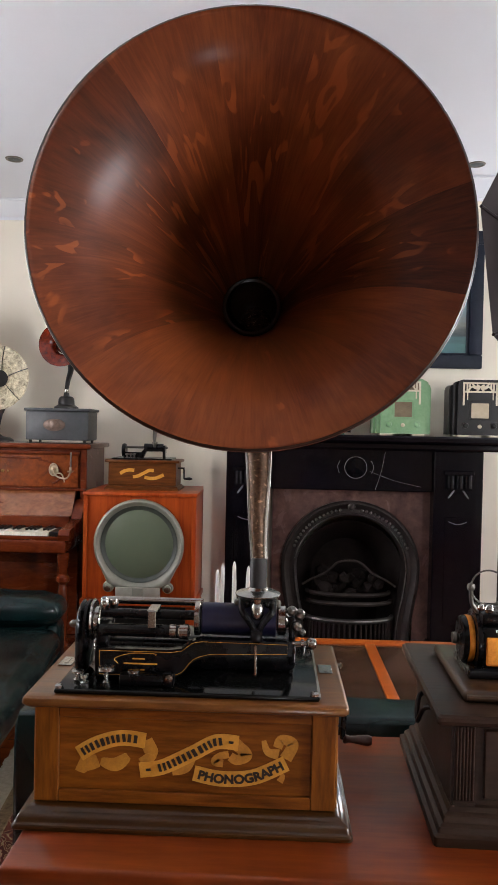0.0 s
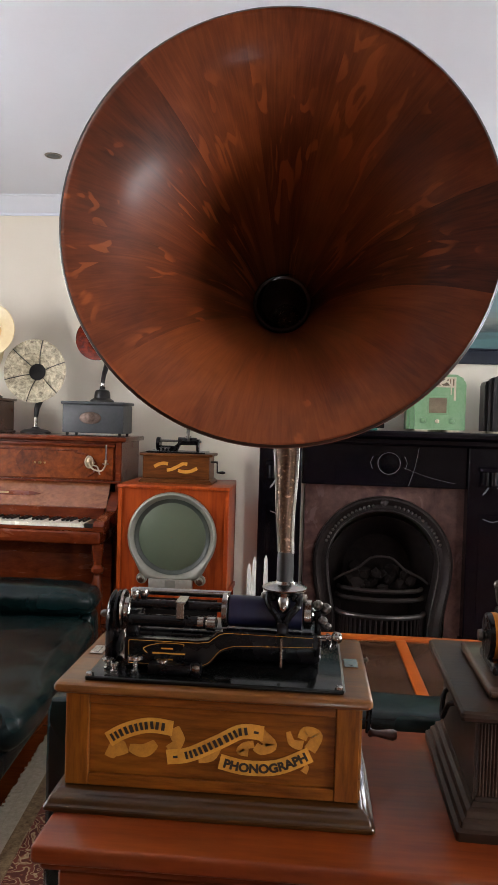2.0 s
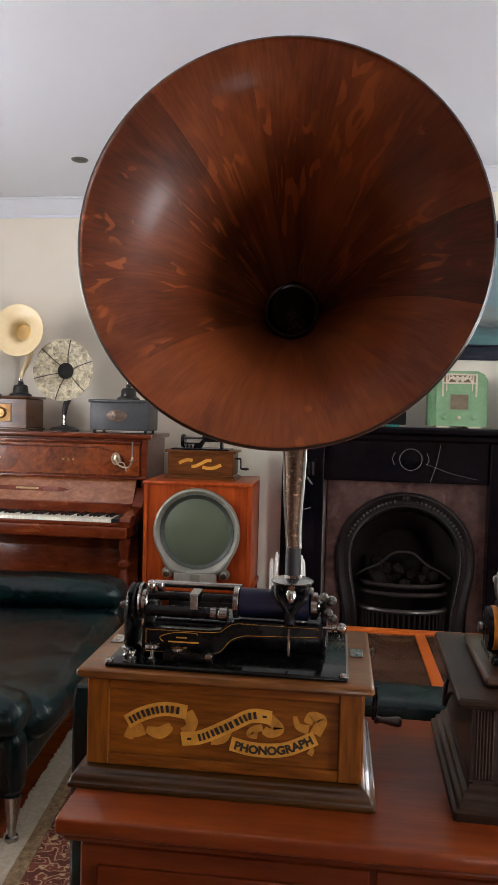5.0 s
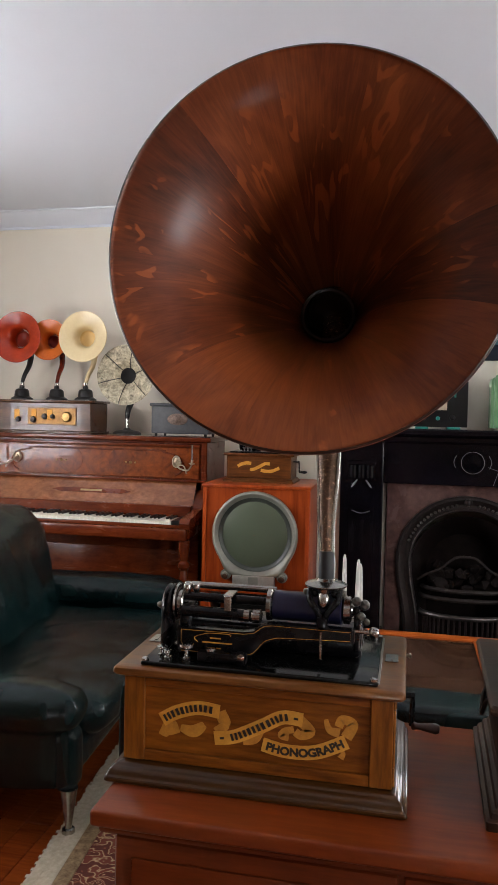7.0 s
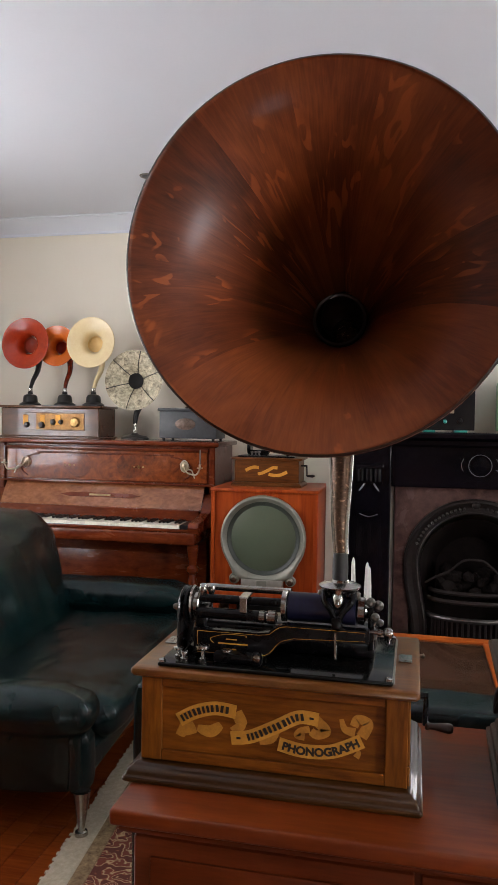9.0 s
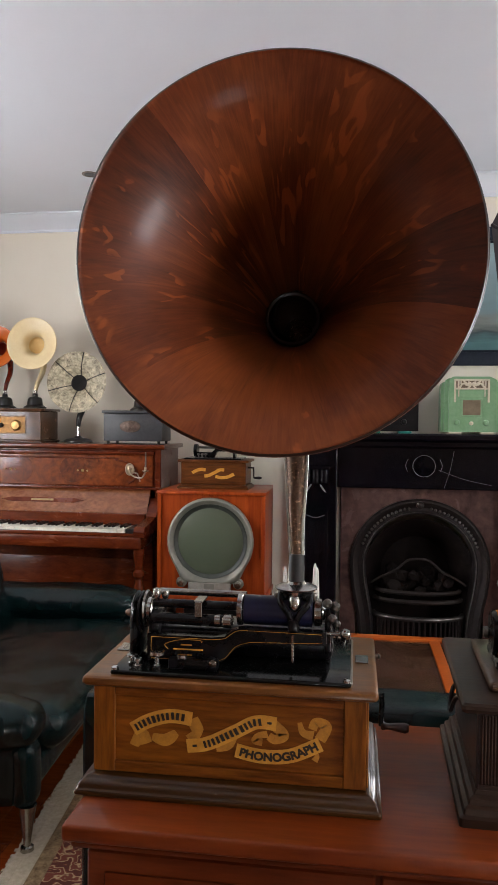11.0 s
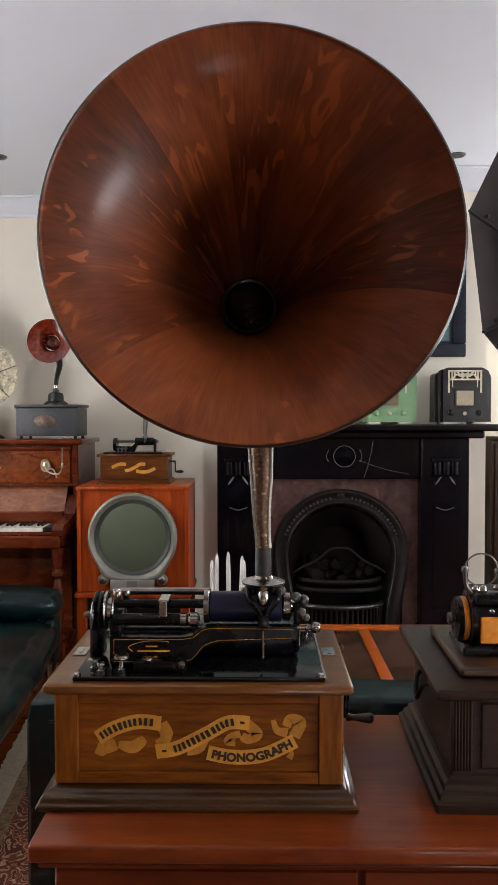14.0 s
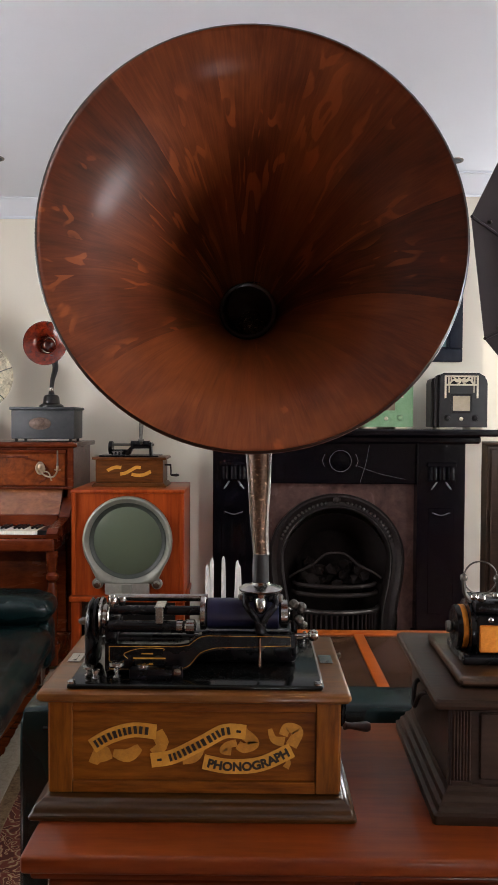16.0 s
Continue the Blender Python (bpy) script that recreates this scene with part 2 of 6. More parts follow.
PIANO = mat("piano_mahogany", (0.065, 0.0085, 0.0022), (0.18, 0.033, 0.0070), (5, 16, 16), (0.2, 0.32), bump=0.03, coat=0.45, coat_rough=0.05, distort=0.9, spec=0.3)
BURL = mat("piano_burl", (0.045, 0.0065, 0.0018), (0.31, 0.066, 0.012), (7, 7, 7), (0.18, 0.28), bump=0.02, coat=0.8, coat_rough=0.05, distort=2.4, spec=0.3)
BURL_DARK = mat("dark_burl", (0.035, 0.005, 0.0015), (0.24, 0.050, 0.010), (9, 9, 9), (0.18, 0.28), bump=0.02, coat=0.8, coat_rough=0.05, distort=2.4, spec=0.3)
FALL = mat("fallboard_walnut", (0.12, 0.030, 0.009), (0.34, 0.125, 0.045), (7, 11, 11), (0.2, 0.3), bump=0.02, coat=0.7, coat_rough=0.06, distort=1.8, spec=0.35)
IVORY = mat("ivory", (0.74, 0.69, 0.58), (0.86, 0.82, 0.72), (30, 30, 30), (0.25, 0.4), bump=0.02, piece=0.25)
EBONY = mat("ebony", (0.006, 0.005, 0.005), (0.014, 0.012, 0.011), (30, 30, 30), (0.25, 0.4), bump=0.02)
TVWOOD = mat("striped_mahogany", (0.19, 0.0175, 0.0020), (0.47, 0.080, 0.0095), (26, 26, 1.6), (0.34, 0.46), bump=0.04, coat=0.15, coat_rough=0.12, fine=3, spec=0.22)
BEZEL = mat("painted_bezel", (0.19, 0.185, 0.15), (0.27, 0.265, 0.22), (20, 20, 20), (0.35, 0.5), metal=0.2, bump=0.05)
SCREEN = mat("phosphor_screen", (0.092, 0.114, 0.074), (0.106, 0.129, 0.084), (1.5, 1.5, 1.5), (0.3, 0.3), bump=0, coat=0.35, coat_rough=0.06, detail=1, fine=1.5)
RINGDARK = mat("dark_bezel_ring", (0.030, 0.036, 0.029), (0.055, 0.064, 0.050), (20, 20, 20), (0.4, 0.5), bump=0.03)
KNOBBROWN = mat("brown_knob", (0.05, 0.022, 0.012), (0.10, 0.045, 0.024), (40, 40, 40), (0.25, 0.35), bump=0.02, coat=0.4)
PLATEGREY = mat("grey_metal_plate", (0.30, 0.275, 0.235), (0.46, 0.43, 0.38), (30, 30, 30), (0.3, 0.45), metal=0.4, bump=0.04)
CREAM = mat("cream_plastic", (0.66, 0.57, 0.42), (0.78, 0.70, 0.55), (20, 20, 20), (0.3, 0.45), bump=0.03)
MARBLE = mat("black_marble", (0.0022, 0.0018, 0.0030), (0.0060, 0.0050, 0.0080), (5, 5, 5), (0.12, 0.2), bump=0.01, coat=0.1, coat_rough=0.04, distort=1.5, spec=0.2)
VEIN = mat("marble_vein", (0.10, 0.10, 0.11), (0.3, 0.3, 0.31), (90, 90, 90), (0.3, 0.4), bump=0)
SLATE = mat("brown_slate", (0.036, 0.0185, 0.0165), (0.175, 0.098, 0.086), (4.5, 4.5, 4.5), (0.2, 0.32), bump=0.03, coat=0.5, distort=1.6, spec=0.3)
IRON = mat("cast_iron", (0.014, 0.010, 0.0095), (0.034, 0.025, 0.023), (30, 30, 30), (0.36, 0.52), metal=0.25, bump=0.2, spec=0.35)
IRON_DULL = mat("sooted_iron", (0.018, 0.013, 0.012), (0.040, 0.030, 0.027), (30, 30, 30), (0.5, 0.65), metal=0.2, bump=0.2, spec=0.25)
# paler copy of the iron: highlights of beads and rims put into the colour
IRON_LIT = mat("lit_pale_iron", (0.07, 0.063, 0.060), (0.16, 0.145, 0.135), (40, 40, 40), (0.3, 0.45), metal=0.8, bump=0.1)
SOOT = mat("soot", (0.008, 0.0058, 0.0052), (0.022, 0.016, 0.0145), (20, 20, 20), (0.85, 0.98), bump=0.3, spec=0.1)
WALL = mat("cream_wall_paint", (0.80, 0.75, 0.635), (0.835, 0.785, 0.67), (2.5, 2.5, 2.5), (0.75, 0.9), bump=0.05, fine=40)
CEIL = mat("white_ceiling_paint", (0.725, 0.765, 0.825), (0.755, 0.795, 0.855), (1.5, 1.5, 1.5), (0.8, 0.95), bump=0.04, fine=60)
TRIM = mat("white_gloss_trim", (0.70, 0.69, 0.66), (0.76, 0.75, 0.72), (8, 8, 8), (0.35, 0.5), bump=0.02)
FLOORWOOD = mat("jarrah_boards", (0.12, 0.018, 0.003), (0.25, 0.052, 0.009), (2, 24, 10), (0.18, 0.3), bump=0.04, coat=0.3, coat_rough=0.08, piece=0.10, fine=4, spec=0.3)
GAP = mat("board_gap", (0.010, 0.006, 0.004), (0.02, 0.012, 0.008), (20, 20, 20), (0.8, 0.9), bump=0)
RUG = rug_pattern()
FRINGE = mat("wool_fringe", (0.34, 0.285, 0.20), (0.58, 0.50, 0.38), (60, 60, 60), (0.9, 1.0), bump=0.6)
BORDER = mat("rug_border", (0.10, 0.050, 0.020), (0.36, 0.25, 0.13), (60, 60, 60), (0.9, 1.0), bump=0.5, detail=2, fine=2.5)
TABLEWOOD = mat("orange_pine", (0.30, 0.052, 0.0048), (0.46, 0.102, 0.0115), (4, 30, 30), (0.34, 0.46), bump=0.04, coat=0.12, fine=4, spec=0.25)
SMOKED = mat("smoked_panel", (0.05, 0.022, 0.012), (0.085, 0.040, 0.022), (5, 5, 5), (0.08, 0.14), bump=0, coat=0.6, coat_rough=0.03)
GREEN = mat("jade_bakelite", (0.17, 0.35, 0.17), (0.27, 0.46, 0.26), (14, 14, 14), (0.28, 0.4), bump=0.02, coat=0.2, distort=1.5)
BLACKBAKE = mat("black_bakelite", (0.005, 0.0045, 0.005), (0.011, 0.010, 0.0105), (14, 14, 14), (0.25, 0.38), bump=0.02, coat=0.15, spec=0.3)
DIAL = mat("paper_dial", (0.40, 0.33, 0.22), (0.55, 0.47, 0.34), (30, 30, 30), (0.4, 0.5), bump=0.02)
DIAL_BROWN = mat("brown_dial", (0.13, 0.09, 0.05), (0.24, 0.18, 0.11), (30, 30, 30), (0.4, 0.5), bump=0.02)
TEAL = mat("teal_bakelite", (0.02, 0.23, 0.18), (0.04, 0.33, 0.26), (20, 20, 20), (0.3, 0.4), bump=0.02)
NAVY = mat("navy_frame", (0.006, 0.009, 0.017), (0.014, 0.019, 0.032), (20, 20, 20), (0.4, 0.55), bump=0.05, spec=0.2)
SEA = seascape()
REDHORN = mat("red_celluloid", (0.26, 0.016, 0.003), (0.46, 0.045, 0.008), (10, 10, 10), (0.16, 0.28), bump=0.01, coat=0.35, spec=0.3)
ORANGEHORN = mat("orange_celluloid", (0.50, 0.085, 0.008), (0.66, 0.16, 0.02), (10, 10, 10), (0.18, 0.3), bump=0.01, coat=0.35, spec=0.3)
CREAMHORN = mat("ivory_celluloid", (0.72, 0.56, 0.30), (0.84, 0.70, 0.42), (10, 10, 10), (0.25, 0.35), bump=0.01, coat=0.25, spec=0.3)
DEEPRED = mat("deep_red_celluloid", (0.16, 0.010, 0.002), (0.28, 0.024, 0.004), (10, 10, 10), (0.3, 0.4), bump=0.01, spec=0.2)
HONEY = mat("honey_celluloid", (0.66, 0.44, 0.17), (0.78, 0.56, 0.25), (10, 10, 10), (0.35, 0.45), bump=0.01, spec=0.2)
TORTOISE = mat("tortoiseshell", (0.012, 0.0025, 0.002), (0.26, 0.024, 0.005), (38, 38, 38), (0.12, 0.22), bump=0.01, coat=0.5, detail=1.5, distort=0.8)
PARCH = mat("mottled_parchment", (0.035, 0.020, 0.008), (0.82, 0.73, 0.50), (30, 30, 30), (0.5, 0.65), bump=0.08, detail=3, fine=2.6, distort=0.8)
WORNBADGE = mat("worn_badge", (0.05, 0.03, 0.022), (0.26, 0.18, 0.14), (60, 60, 60), (0.4, 0.55), metal=0.4, bump=0.2)
GREYBOX = mat("grey_crackle", (0.035, 0.038, 0.042), (0.065, 0.068, 0.072), (40, 40, 40), (0.4, 0.55), bump=0.25)
RADIOWOOD = mat("radio_walnut", (0.050, 0.018, 0.007), (0.14, 0.052, 0.020), (5, 24, 24), (0.2, 0.32), bump=0.02, coat=0.7, coat_rough=0.05, fine=4, spec=0.35)
HORNBLACK = mat("black_painted_tin", (0.016, 0.012, 0.013), (0.045, 0.034, 0.035), (9, 9, 9), (0.30, 0.44), metal=0.35, bump=0.05, coat=0.2, spec=0.4)
WAX = mat("candle_wax", (0.70, 0.68, 0.62), (0.78, 0.76, 0.70), (30, 30, 30), (0.45, 0.55), bump=0.03)
# brass with the orange light it reflects put into the colour
AMBER = mat("amber_glow_brass", (0.55, 0.15, 0.008), (0.92, 0.36, 0.04), (70, 70, 70), (0.3, 0.5), metal=0.45, bump=0.05)
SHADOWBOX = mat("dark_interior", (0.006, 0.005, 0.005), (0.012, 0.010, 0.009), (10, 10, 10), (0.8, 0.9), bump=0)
# brown for the unseen south wall, picked for how much light it throws back
BOUNCE_BROWN = mat("bounce_wall_brown", (0.15, 0.105, 0.076), (0.25, 0.182, 0.135), (14, 14, 2), (0.5, 0.65), bump=0.1, fine=4, spec=0.2)
PANE = glass("window_glass")
GARDEN = mat("garden_ground", (0.05, 0.08, 0.03), (0.10, 0.13, 0.06), (1, 1, 1), (0.9, 1.0), bump=0.2)


# ---- mesh helpers ----
def box(bm, x0, x1, y0, y1, z0, z1, bev=0.0, seg=2, m=None):
    vs = bmesh.ops.create_cube(bm, size=1.0)["verts"]
    for v in vs:
        v.co = Vector(((x0 + x1) / 2 + v.co.x * (x1 - x0), (y0 + y1) / 2 + v.co.y * (y1 - y0), (z0 + z1) / 2 + v.co.z * (z1 - z0)))
    if bev:
        es = list({e for v in vs for e in v.link_edges})
        r = bmesh.ops.bevel(bm, geom=es, offset=bev, segments=seg, affect="EDGES", profile=0.5)
        vs = list({v for f in r["faces"] for v in f.verts} | {v for v in vs if v.is_valid})
    if m is not None:
        bmesh.ops.transform(bm, matrix=m, verts=[v for v in vs if v.is_valid])
    return bm


def one_box(*a, **k):
    return box(bmesh.new(), *a, **k)


def sweep(bm, rings, close=True, cap0=True, cap1=True):
    """A skin over rings of points, all of the same count."""
    rows = [[bm.verts.new(p) for p in ring] for ring in rings]
    n = len(rows[0])
    for a, b in zip(rows, rows[1:]):
        for i in range(n if close else n - 1):
            j = (i + 1) % n
            bm.faces.new((a[i], a[j], b[j], b[i]))
    if cap0 and close:
        bm.faces.new(list(reversed(rows[0])))
    if cap1 and close:
        bm.faces.new(rows[-1])
    return bm


def lathe(bm, profile, seg=32, m=None, cap0=False, cap1=False, squash=(1, 1)):
    m = m or Matrix()
    rings = [[m @ Vector((r * math.cos(2 * math.pi * i / seg) * squash[0], r * math.sin(2 * math.pi * i / seg) * squash[1], z)) for i in range(seg)] for r, z in profile]
    return sweep(bm, rings, cap0=cap0, cap1=cap1)


def aim(p0, p1):
    d = Vector(p1) - Vector(p0)
    return Matrix.Translation(p0) @ d.to_track_quat("Z", "Y").to_matrix().to_4x4(), d.length


def rod(bm, p0, p1, r0, r1=None, seg=16):
    m, n = aim(p0, p1)
    return lathe(bm, [(r0, 0), (r1 if r1 is not None else r0, n)], seg, m, True, True)


def turned(bm, p0, p1, prof, seg=20):
    """A turned piece from p0 to p1; prof holds radius and share of the length."""
    m, n = aim(p0, p1)
    return lathe(bm, [(r, k * n) for r, k in prof], seg, m, True, True)


def tube(bm, pts, radii, seg=16, caps=True):
    pts = [Vector(p) for p in pts]
    rings, up = [], Vector((1, 0, 0))
    for i, p in enumerate(pts):
        d = (pts[min(i + 1, len(pts) - 1)] - pts[max(i - 1, 0)]).normalized()
        s = up - d * up.dot(d)
        if s.length < 1e-4:
            s = Vector((0, 1, 0)) - d * d.y
        s.normalize()
        up = s
        w = d.cross(s)
        rings.append([p + radii[i] * (math.cos(2 * math.pi * k / seg) * s + math.sin(2 * math.pi * k / seg) * w) for k in range(seg)])
    return sweep(bm, rings, cap0=caps, cap1=caps)


def spline(pts, n=8):
    """Points of a smooth curve through the given ones."""
    out, P = [], [Vector(p) for p in pts]
    for i in range(len(P) - 1):
        a, b, c, d = P[max(i - 1, 0)], P[i], P[i + 1], P[min(i + 2, len(P) - 1)]
        for k in range(n):
            t = k / n
            out.append(0.5 * (2 * b + (c - a) * t + (2 * a - 5 * b + 4 * c - d) * t * t + (3 * b - a - 3 * c + d) * t ** 3))
    return out + [P[-1]]


def prism(bm, outline, d0, d1, axis="y"):
    """An outline in x and z (axis y) or y and z (axis x) or x and y (axis z), drawn out from d0 to d1."""
    def at(a, b, d):
        return {"y": (a, d, b), "x": (d, a, b), "z": (a, b, d)}[axis]
    return sweep(bm, [[at(a, b, d0) for a, b in outline], [at(a, b, d1) for a, b in outline]])


def mesh_of(name, bm, material, sharp=35):
    bmesh.ops.remove_doubles(bm, verts=bm.verts, dist=1e-6)
    bmesh.ops.recalc_face_normals(bm, faces=bm.faces)
    me = bpy.data.meshes.new(name)
    bm.to_mesh(me)
    bm.free()
    me.materials.append(material)
    me.polygons.foreach_set("use_smooth", [True] * len(me.polygons))
    me.set_sharp_from_angle(angle=radians(sharp))
    return me


def part(name, bm, material, parent, label="", sharp=35):
    ob = new(name, mesh_of(name, bm, material, sharp))
    ob.parent = parent
    return tagged(ob, label)


def piece(name, me, parent, m):
    ob = new(name, me)
    ob.parent = parent
    ob.matrix_basis = m
    return ob


def thing(name, m, label, category, group=""):
    ob = new(name)
    ob.empty_display_size = 0.05
    ob.matrix_basis = m
    return tagged(ob, label, category, group)


def structure(name, bm, material, label="", sharp=35):
    return tagged(new(name, mesh_of(name, bm, material, sharp)), label, kind="structure")


# ---- the room ----
X0, X1, Y0, YW, YB, ZC = -3.1, 2.95, -3.1, 3.70, 3.20, 2.74
YF = -3.2                         # start of the boards in front
BX0, BX1 = -0.272, 1.41            # chimney breast

floor = structure("floor", one_box(X0 - 0.15, X1 + 0.15, Y0 - 0.15, YW + 0.15, -0.16, -0.02), GAP, "dark bed under polished timber floor boards")
wall_n = bmesh.new()
for x0_, x1_, z0_, z1_ in ((X0 - 0.15, 1.85, -0.02, ZC), (2.75, X1 + 0.15, -0.02, ZC), (1.85, 2.75, -0.02, 1.30), (1.85, 2.75, 2.40, ZC)):
    box(wall_n, x0_, x1_, YW, YW + 0.15, z0_, z1_)
structure("wall_north", wall_n, WALL, "smooth cream painted plaster wall")
cb = bmesh.new()
box(cb, BX0, 0.12, YB, YW - 0.002, -0.02, ZC)
box(cb, 1.01, BX1, YB, YW - 0.002, -0.02, ZC)
box(cb, 0.12, 1.01, YB, YW - 0.002, 1.0, ZC)
structure("wall_chimney_breast", cb, WALL, "cream painted chimney breast above the fireplace")


def wall_with_windows(name, along, lo, hi, d0, d1, holes):
    """A wall with openings; along is the axis that it runs in."""
    bm = bmesh.new()
    edges = [lo] + [v for a, b in holes for v in (a, b)] + [hi]
    def put(a, b, z0, z1):
        if along == "x":
            box(bm, a, b, d0, d1, z0, z1)
        else:
            box(bm, d0, d1, a, b, z0, z1)
    for i in range(0, len(edges), 2):
        put(edges[i], edges[i + 1], -0.02, ZC)
    for a, b in holes:
        put(a, b, -0.02, 0.85)
        put(a, b, 2.35, ZC)
    return structure(name, bm, WALL, "cream painted plaster wall with window openings")


# south wall, never in view: its brown is added to hold down front bounce
ws = bmesh.new()
for x0_, x1_, z0_, z1_ in ((X0, 0.50, -0.02, ZC), (1.10, X1, -0.02, ZC), (0.50, 1.10, -0.02, 0.06), (0.50, 1.10, 0.56, ZC)):
    box(ws, x0_, x1_, Y0 - 0.15, Y0, z0_, z1_)
structure("wall_south", ws, BOUNCE_BROWN, "unseen wall in a brown that sets the bounce light, with a low window")
wall_with_windows("wall_east", "y", Y0, YW, X1, X1 + 0.15, [(-1.55, -0.45), (2.0, 3.2)])
wall_with_windows("wall_west", "y", Y0, YW, X0 - 0.15, X0, [(0.3, 1.9)])


def window(name, m, w=1.4, h=1.5):
    top = tagged(new(name), "white painted timber sash window with clear panes", "window", kind="structure")
    top.matrix_basis = m
    fr = bmesh.new()
    for a, b, c, d in ((-w / 2, w / 2, 0, 0.06), (-w / 2, w / 2, h - 0.06, h), (-w / 2, -w / 2 + 0.06, 0.06, h - 0.06), (w / 2 - 0.06, w / 2, 0.06, h - 0.06), (-w / 2 + 0.06, w / 2 - 0.06, h / 2 - 0.03, h / 2 + 0.03)):
        box(fr, a, b, 0.03, 0.10, c, d, 0.004, 1)
    part("window_frame", fr, TRIM, top)
    part("window_sill", one_box(-w / 2 - 0.03, w / 2 + 0.03, -0.06, 0.0, -0.03, -0.003, 0.006, 2), TRIM, top)
    for k in (0, 1):
        p = part("pane", one_box(-w / 2 + 0.05, w / 2 - 0.05, 0.062, 0.066, 0.055 + k * (h / 2 - 0.03), h / 2 - 0.02 + k * (h / 2 - 0.04)), PANE, top)
        p.visible_shadow = False


window("window_1", pose(X1, -1.0, 0.85, 0, 0, -90), 1.1)
window("window_3", pose(X1, 2.6, 0.85, 0, 0, -90), 1.2)
window("window_5", pose(2.30, YW, 1.30), 0.9, 1.1)
# low window added out of view, around the horn's highlight lamp
window("window_added", pose(0.80, Y0, 0.06, 0, 0, 180), 0.6, 0.5)
window("window_2", pose(X0, 1.1, 0.85, 0, 0, 90), 1.6)
structure("ground", one_box(-60, 60, -60, 60, -0.6, -0.5), GARDEN, "lawn outside the windows")

ceil = bmesh.new()
box(ceil, X0 - 0.15, X1 + 0.15, Y0 - 0.15, YW + 0.15, ZC, ZC + 0.12)
structure("ceiling", ceil, CEIL, "flat white painted plaster ceiling")


def cornice(pts):
    """A coved moulding run along wall lines, wall on its left hand."""
    prof = [(0.0, -0.11), (0.012, -0.11), (0.014, -0.095), (0.03, -0.085), (0.05, -0.055), (0.085, -0.028), (0.10, -0.014), (0.115, -0.012), (0.115, -0.001), (0.0, -0.001)]
    bm = bmesh.new()
    for (ax, ay), (bx, by), cut0, cut1 in pts:
        d = Vector((bx - ax, by - ay, 0))
        u = d.normalized()
        n = Vector((u.y, -u.x, 0))
        sweep(bm, [[Vector((ax, ay, ZC)) + n * o + u * (o * cut0) + Vector((0, 0, z)) for o, z in prof],
                   [Vector((bx, by, ZC)) + n * o + u * (o * cut1) + Vector((0, 0, z)) for o, z in prof]])
    return bm


structure("trim_cornice", cornice([((X0, YW - 0.001), (BX0, YW - 0.001), 1, -1), ((BX0 - 0.001, YW), (BX0 - 0.001, YB - 0.001), 1, 1),
                                   ((BX0, YB - 0.001), (BX1, YB - 0.001), -1, 1), ((BX1 + 0.001, YB), (BX1 + 0.001, YW), -1, -1),
                                   ((BX1, YW - 0.001), (X1, YW - 0.001), 1, -1), ((X0 + 0.001, Y0), (X0 + 0.001, YW), 1, -1)]), CEIL, "white coved plaster cornice")
bb = bmesh.new()
box(bb, X0, BX0, YW - 0.02, YW - 0.001, 0, 0.14, 0.004, 1)
box(bb, BX1, X1, YW - 0.02, YW - 0.001, 0, 0.14, 0.004, 1)
box(bb, X0 + 0.001, X0 + 0.02, Y0, YW - 0.022, 0, 0.14, 0.004, 1)
structure("baseboard", bb, TRIM, "white painted skirting board")

# floor boards, laid towards the fireplace
board_me = mesh_of("board", one_box(-0.0435, 0.0435, -0.857, 0.857, -0.02, 0.0, 0.0015, 1), FLOORWOOD)
short_me = mesh_of("board", one_box(-0.0435, 0.0435, -0.427, 0.427, -0.02, 0.0, 0.0015, 1), FLOORWOOD)
for i in range(67):
    x = X0 + 0.045 + i * 0.089
    if i % 2:
        for k in range(4):
            piece("board", board_me, floor, pose(x, YF + 0.83 + k * 1.717, 0))
    else:
        piece("board", short_me, floor, pose(x, YF + 0.40, 0))
        for k in range(3):
            piece("board", board_me, floor, pose(x, YF + 1.687 + k * 1.717, 0))
        piece("board", short_me, floor, pose(x, YF + 6.41, 0))


def downlight(x, y):
    d = thing("downlight", pose(x, y, ZC), "small round recessed ceiling downlight, switched off", "downlight", "ceiling downlights")
    part("ring", lathe(bmesh.new(), [(0.034, -0.001), (0.036, -0.005), (0.044, -0.005), (0.047, -0.0005)], 28, None), STEEL, d)
    part("lens", lathe(bmesh.new(), [(0.0335, -0.002), (0.02, -0.004), (0.001, -0.0045)], 28, None), GREYBOX, d)


downlight(-1.29, 2.90)
downlight(1.16, 2.92)

# ---- fireplace ----
fire = thing("fireplace", pose(0.570, YB, 0) @ Matrix.Diagonal((1.02, 1, 1, 1)), "black marble fireplace with slate slips and arched cast-iron insert", "fireplace")
CX = 0.285


def fp(x0, x1, y0, y1, z0, z1, bev=0.004):
    """A block in the fireplace's own place: y is the depth in front of the wall."""
    return one_box(x0 - CX, x1 - CX, -y1, -y0, z0, z1, bev, 1)


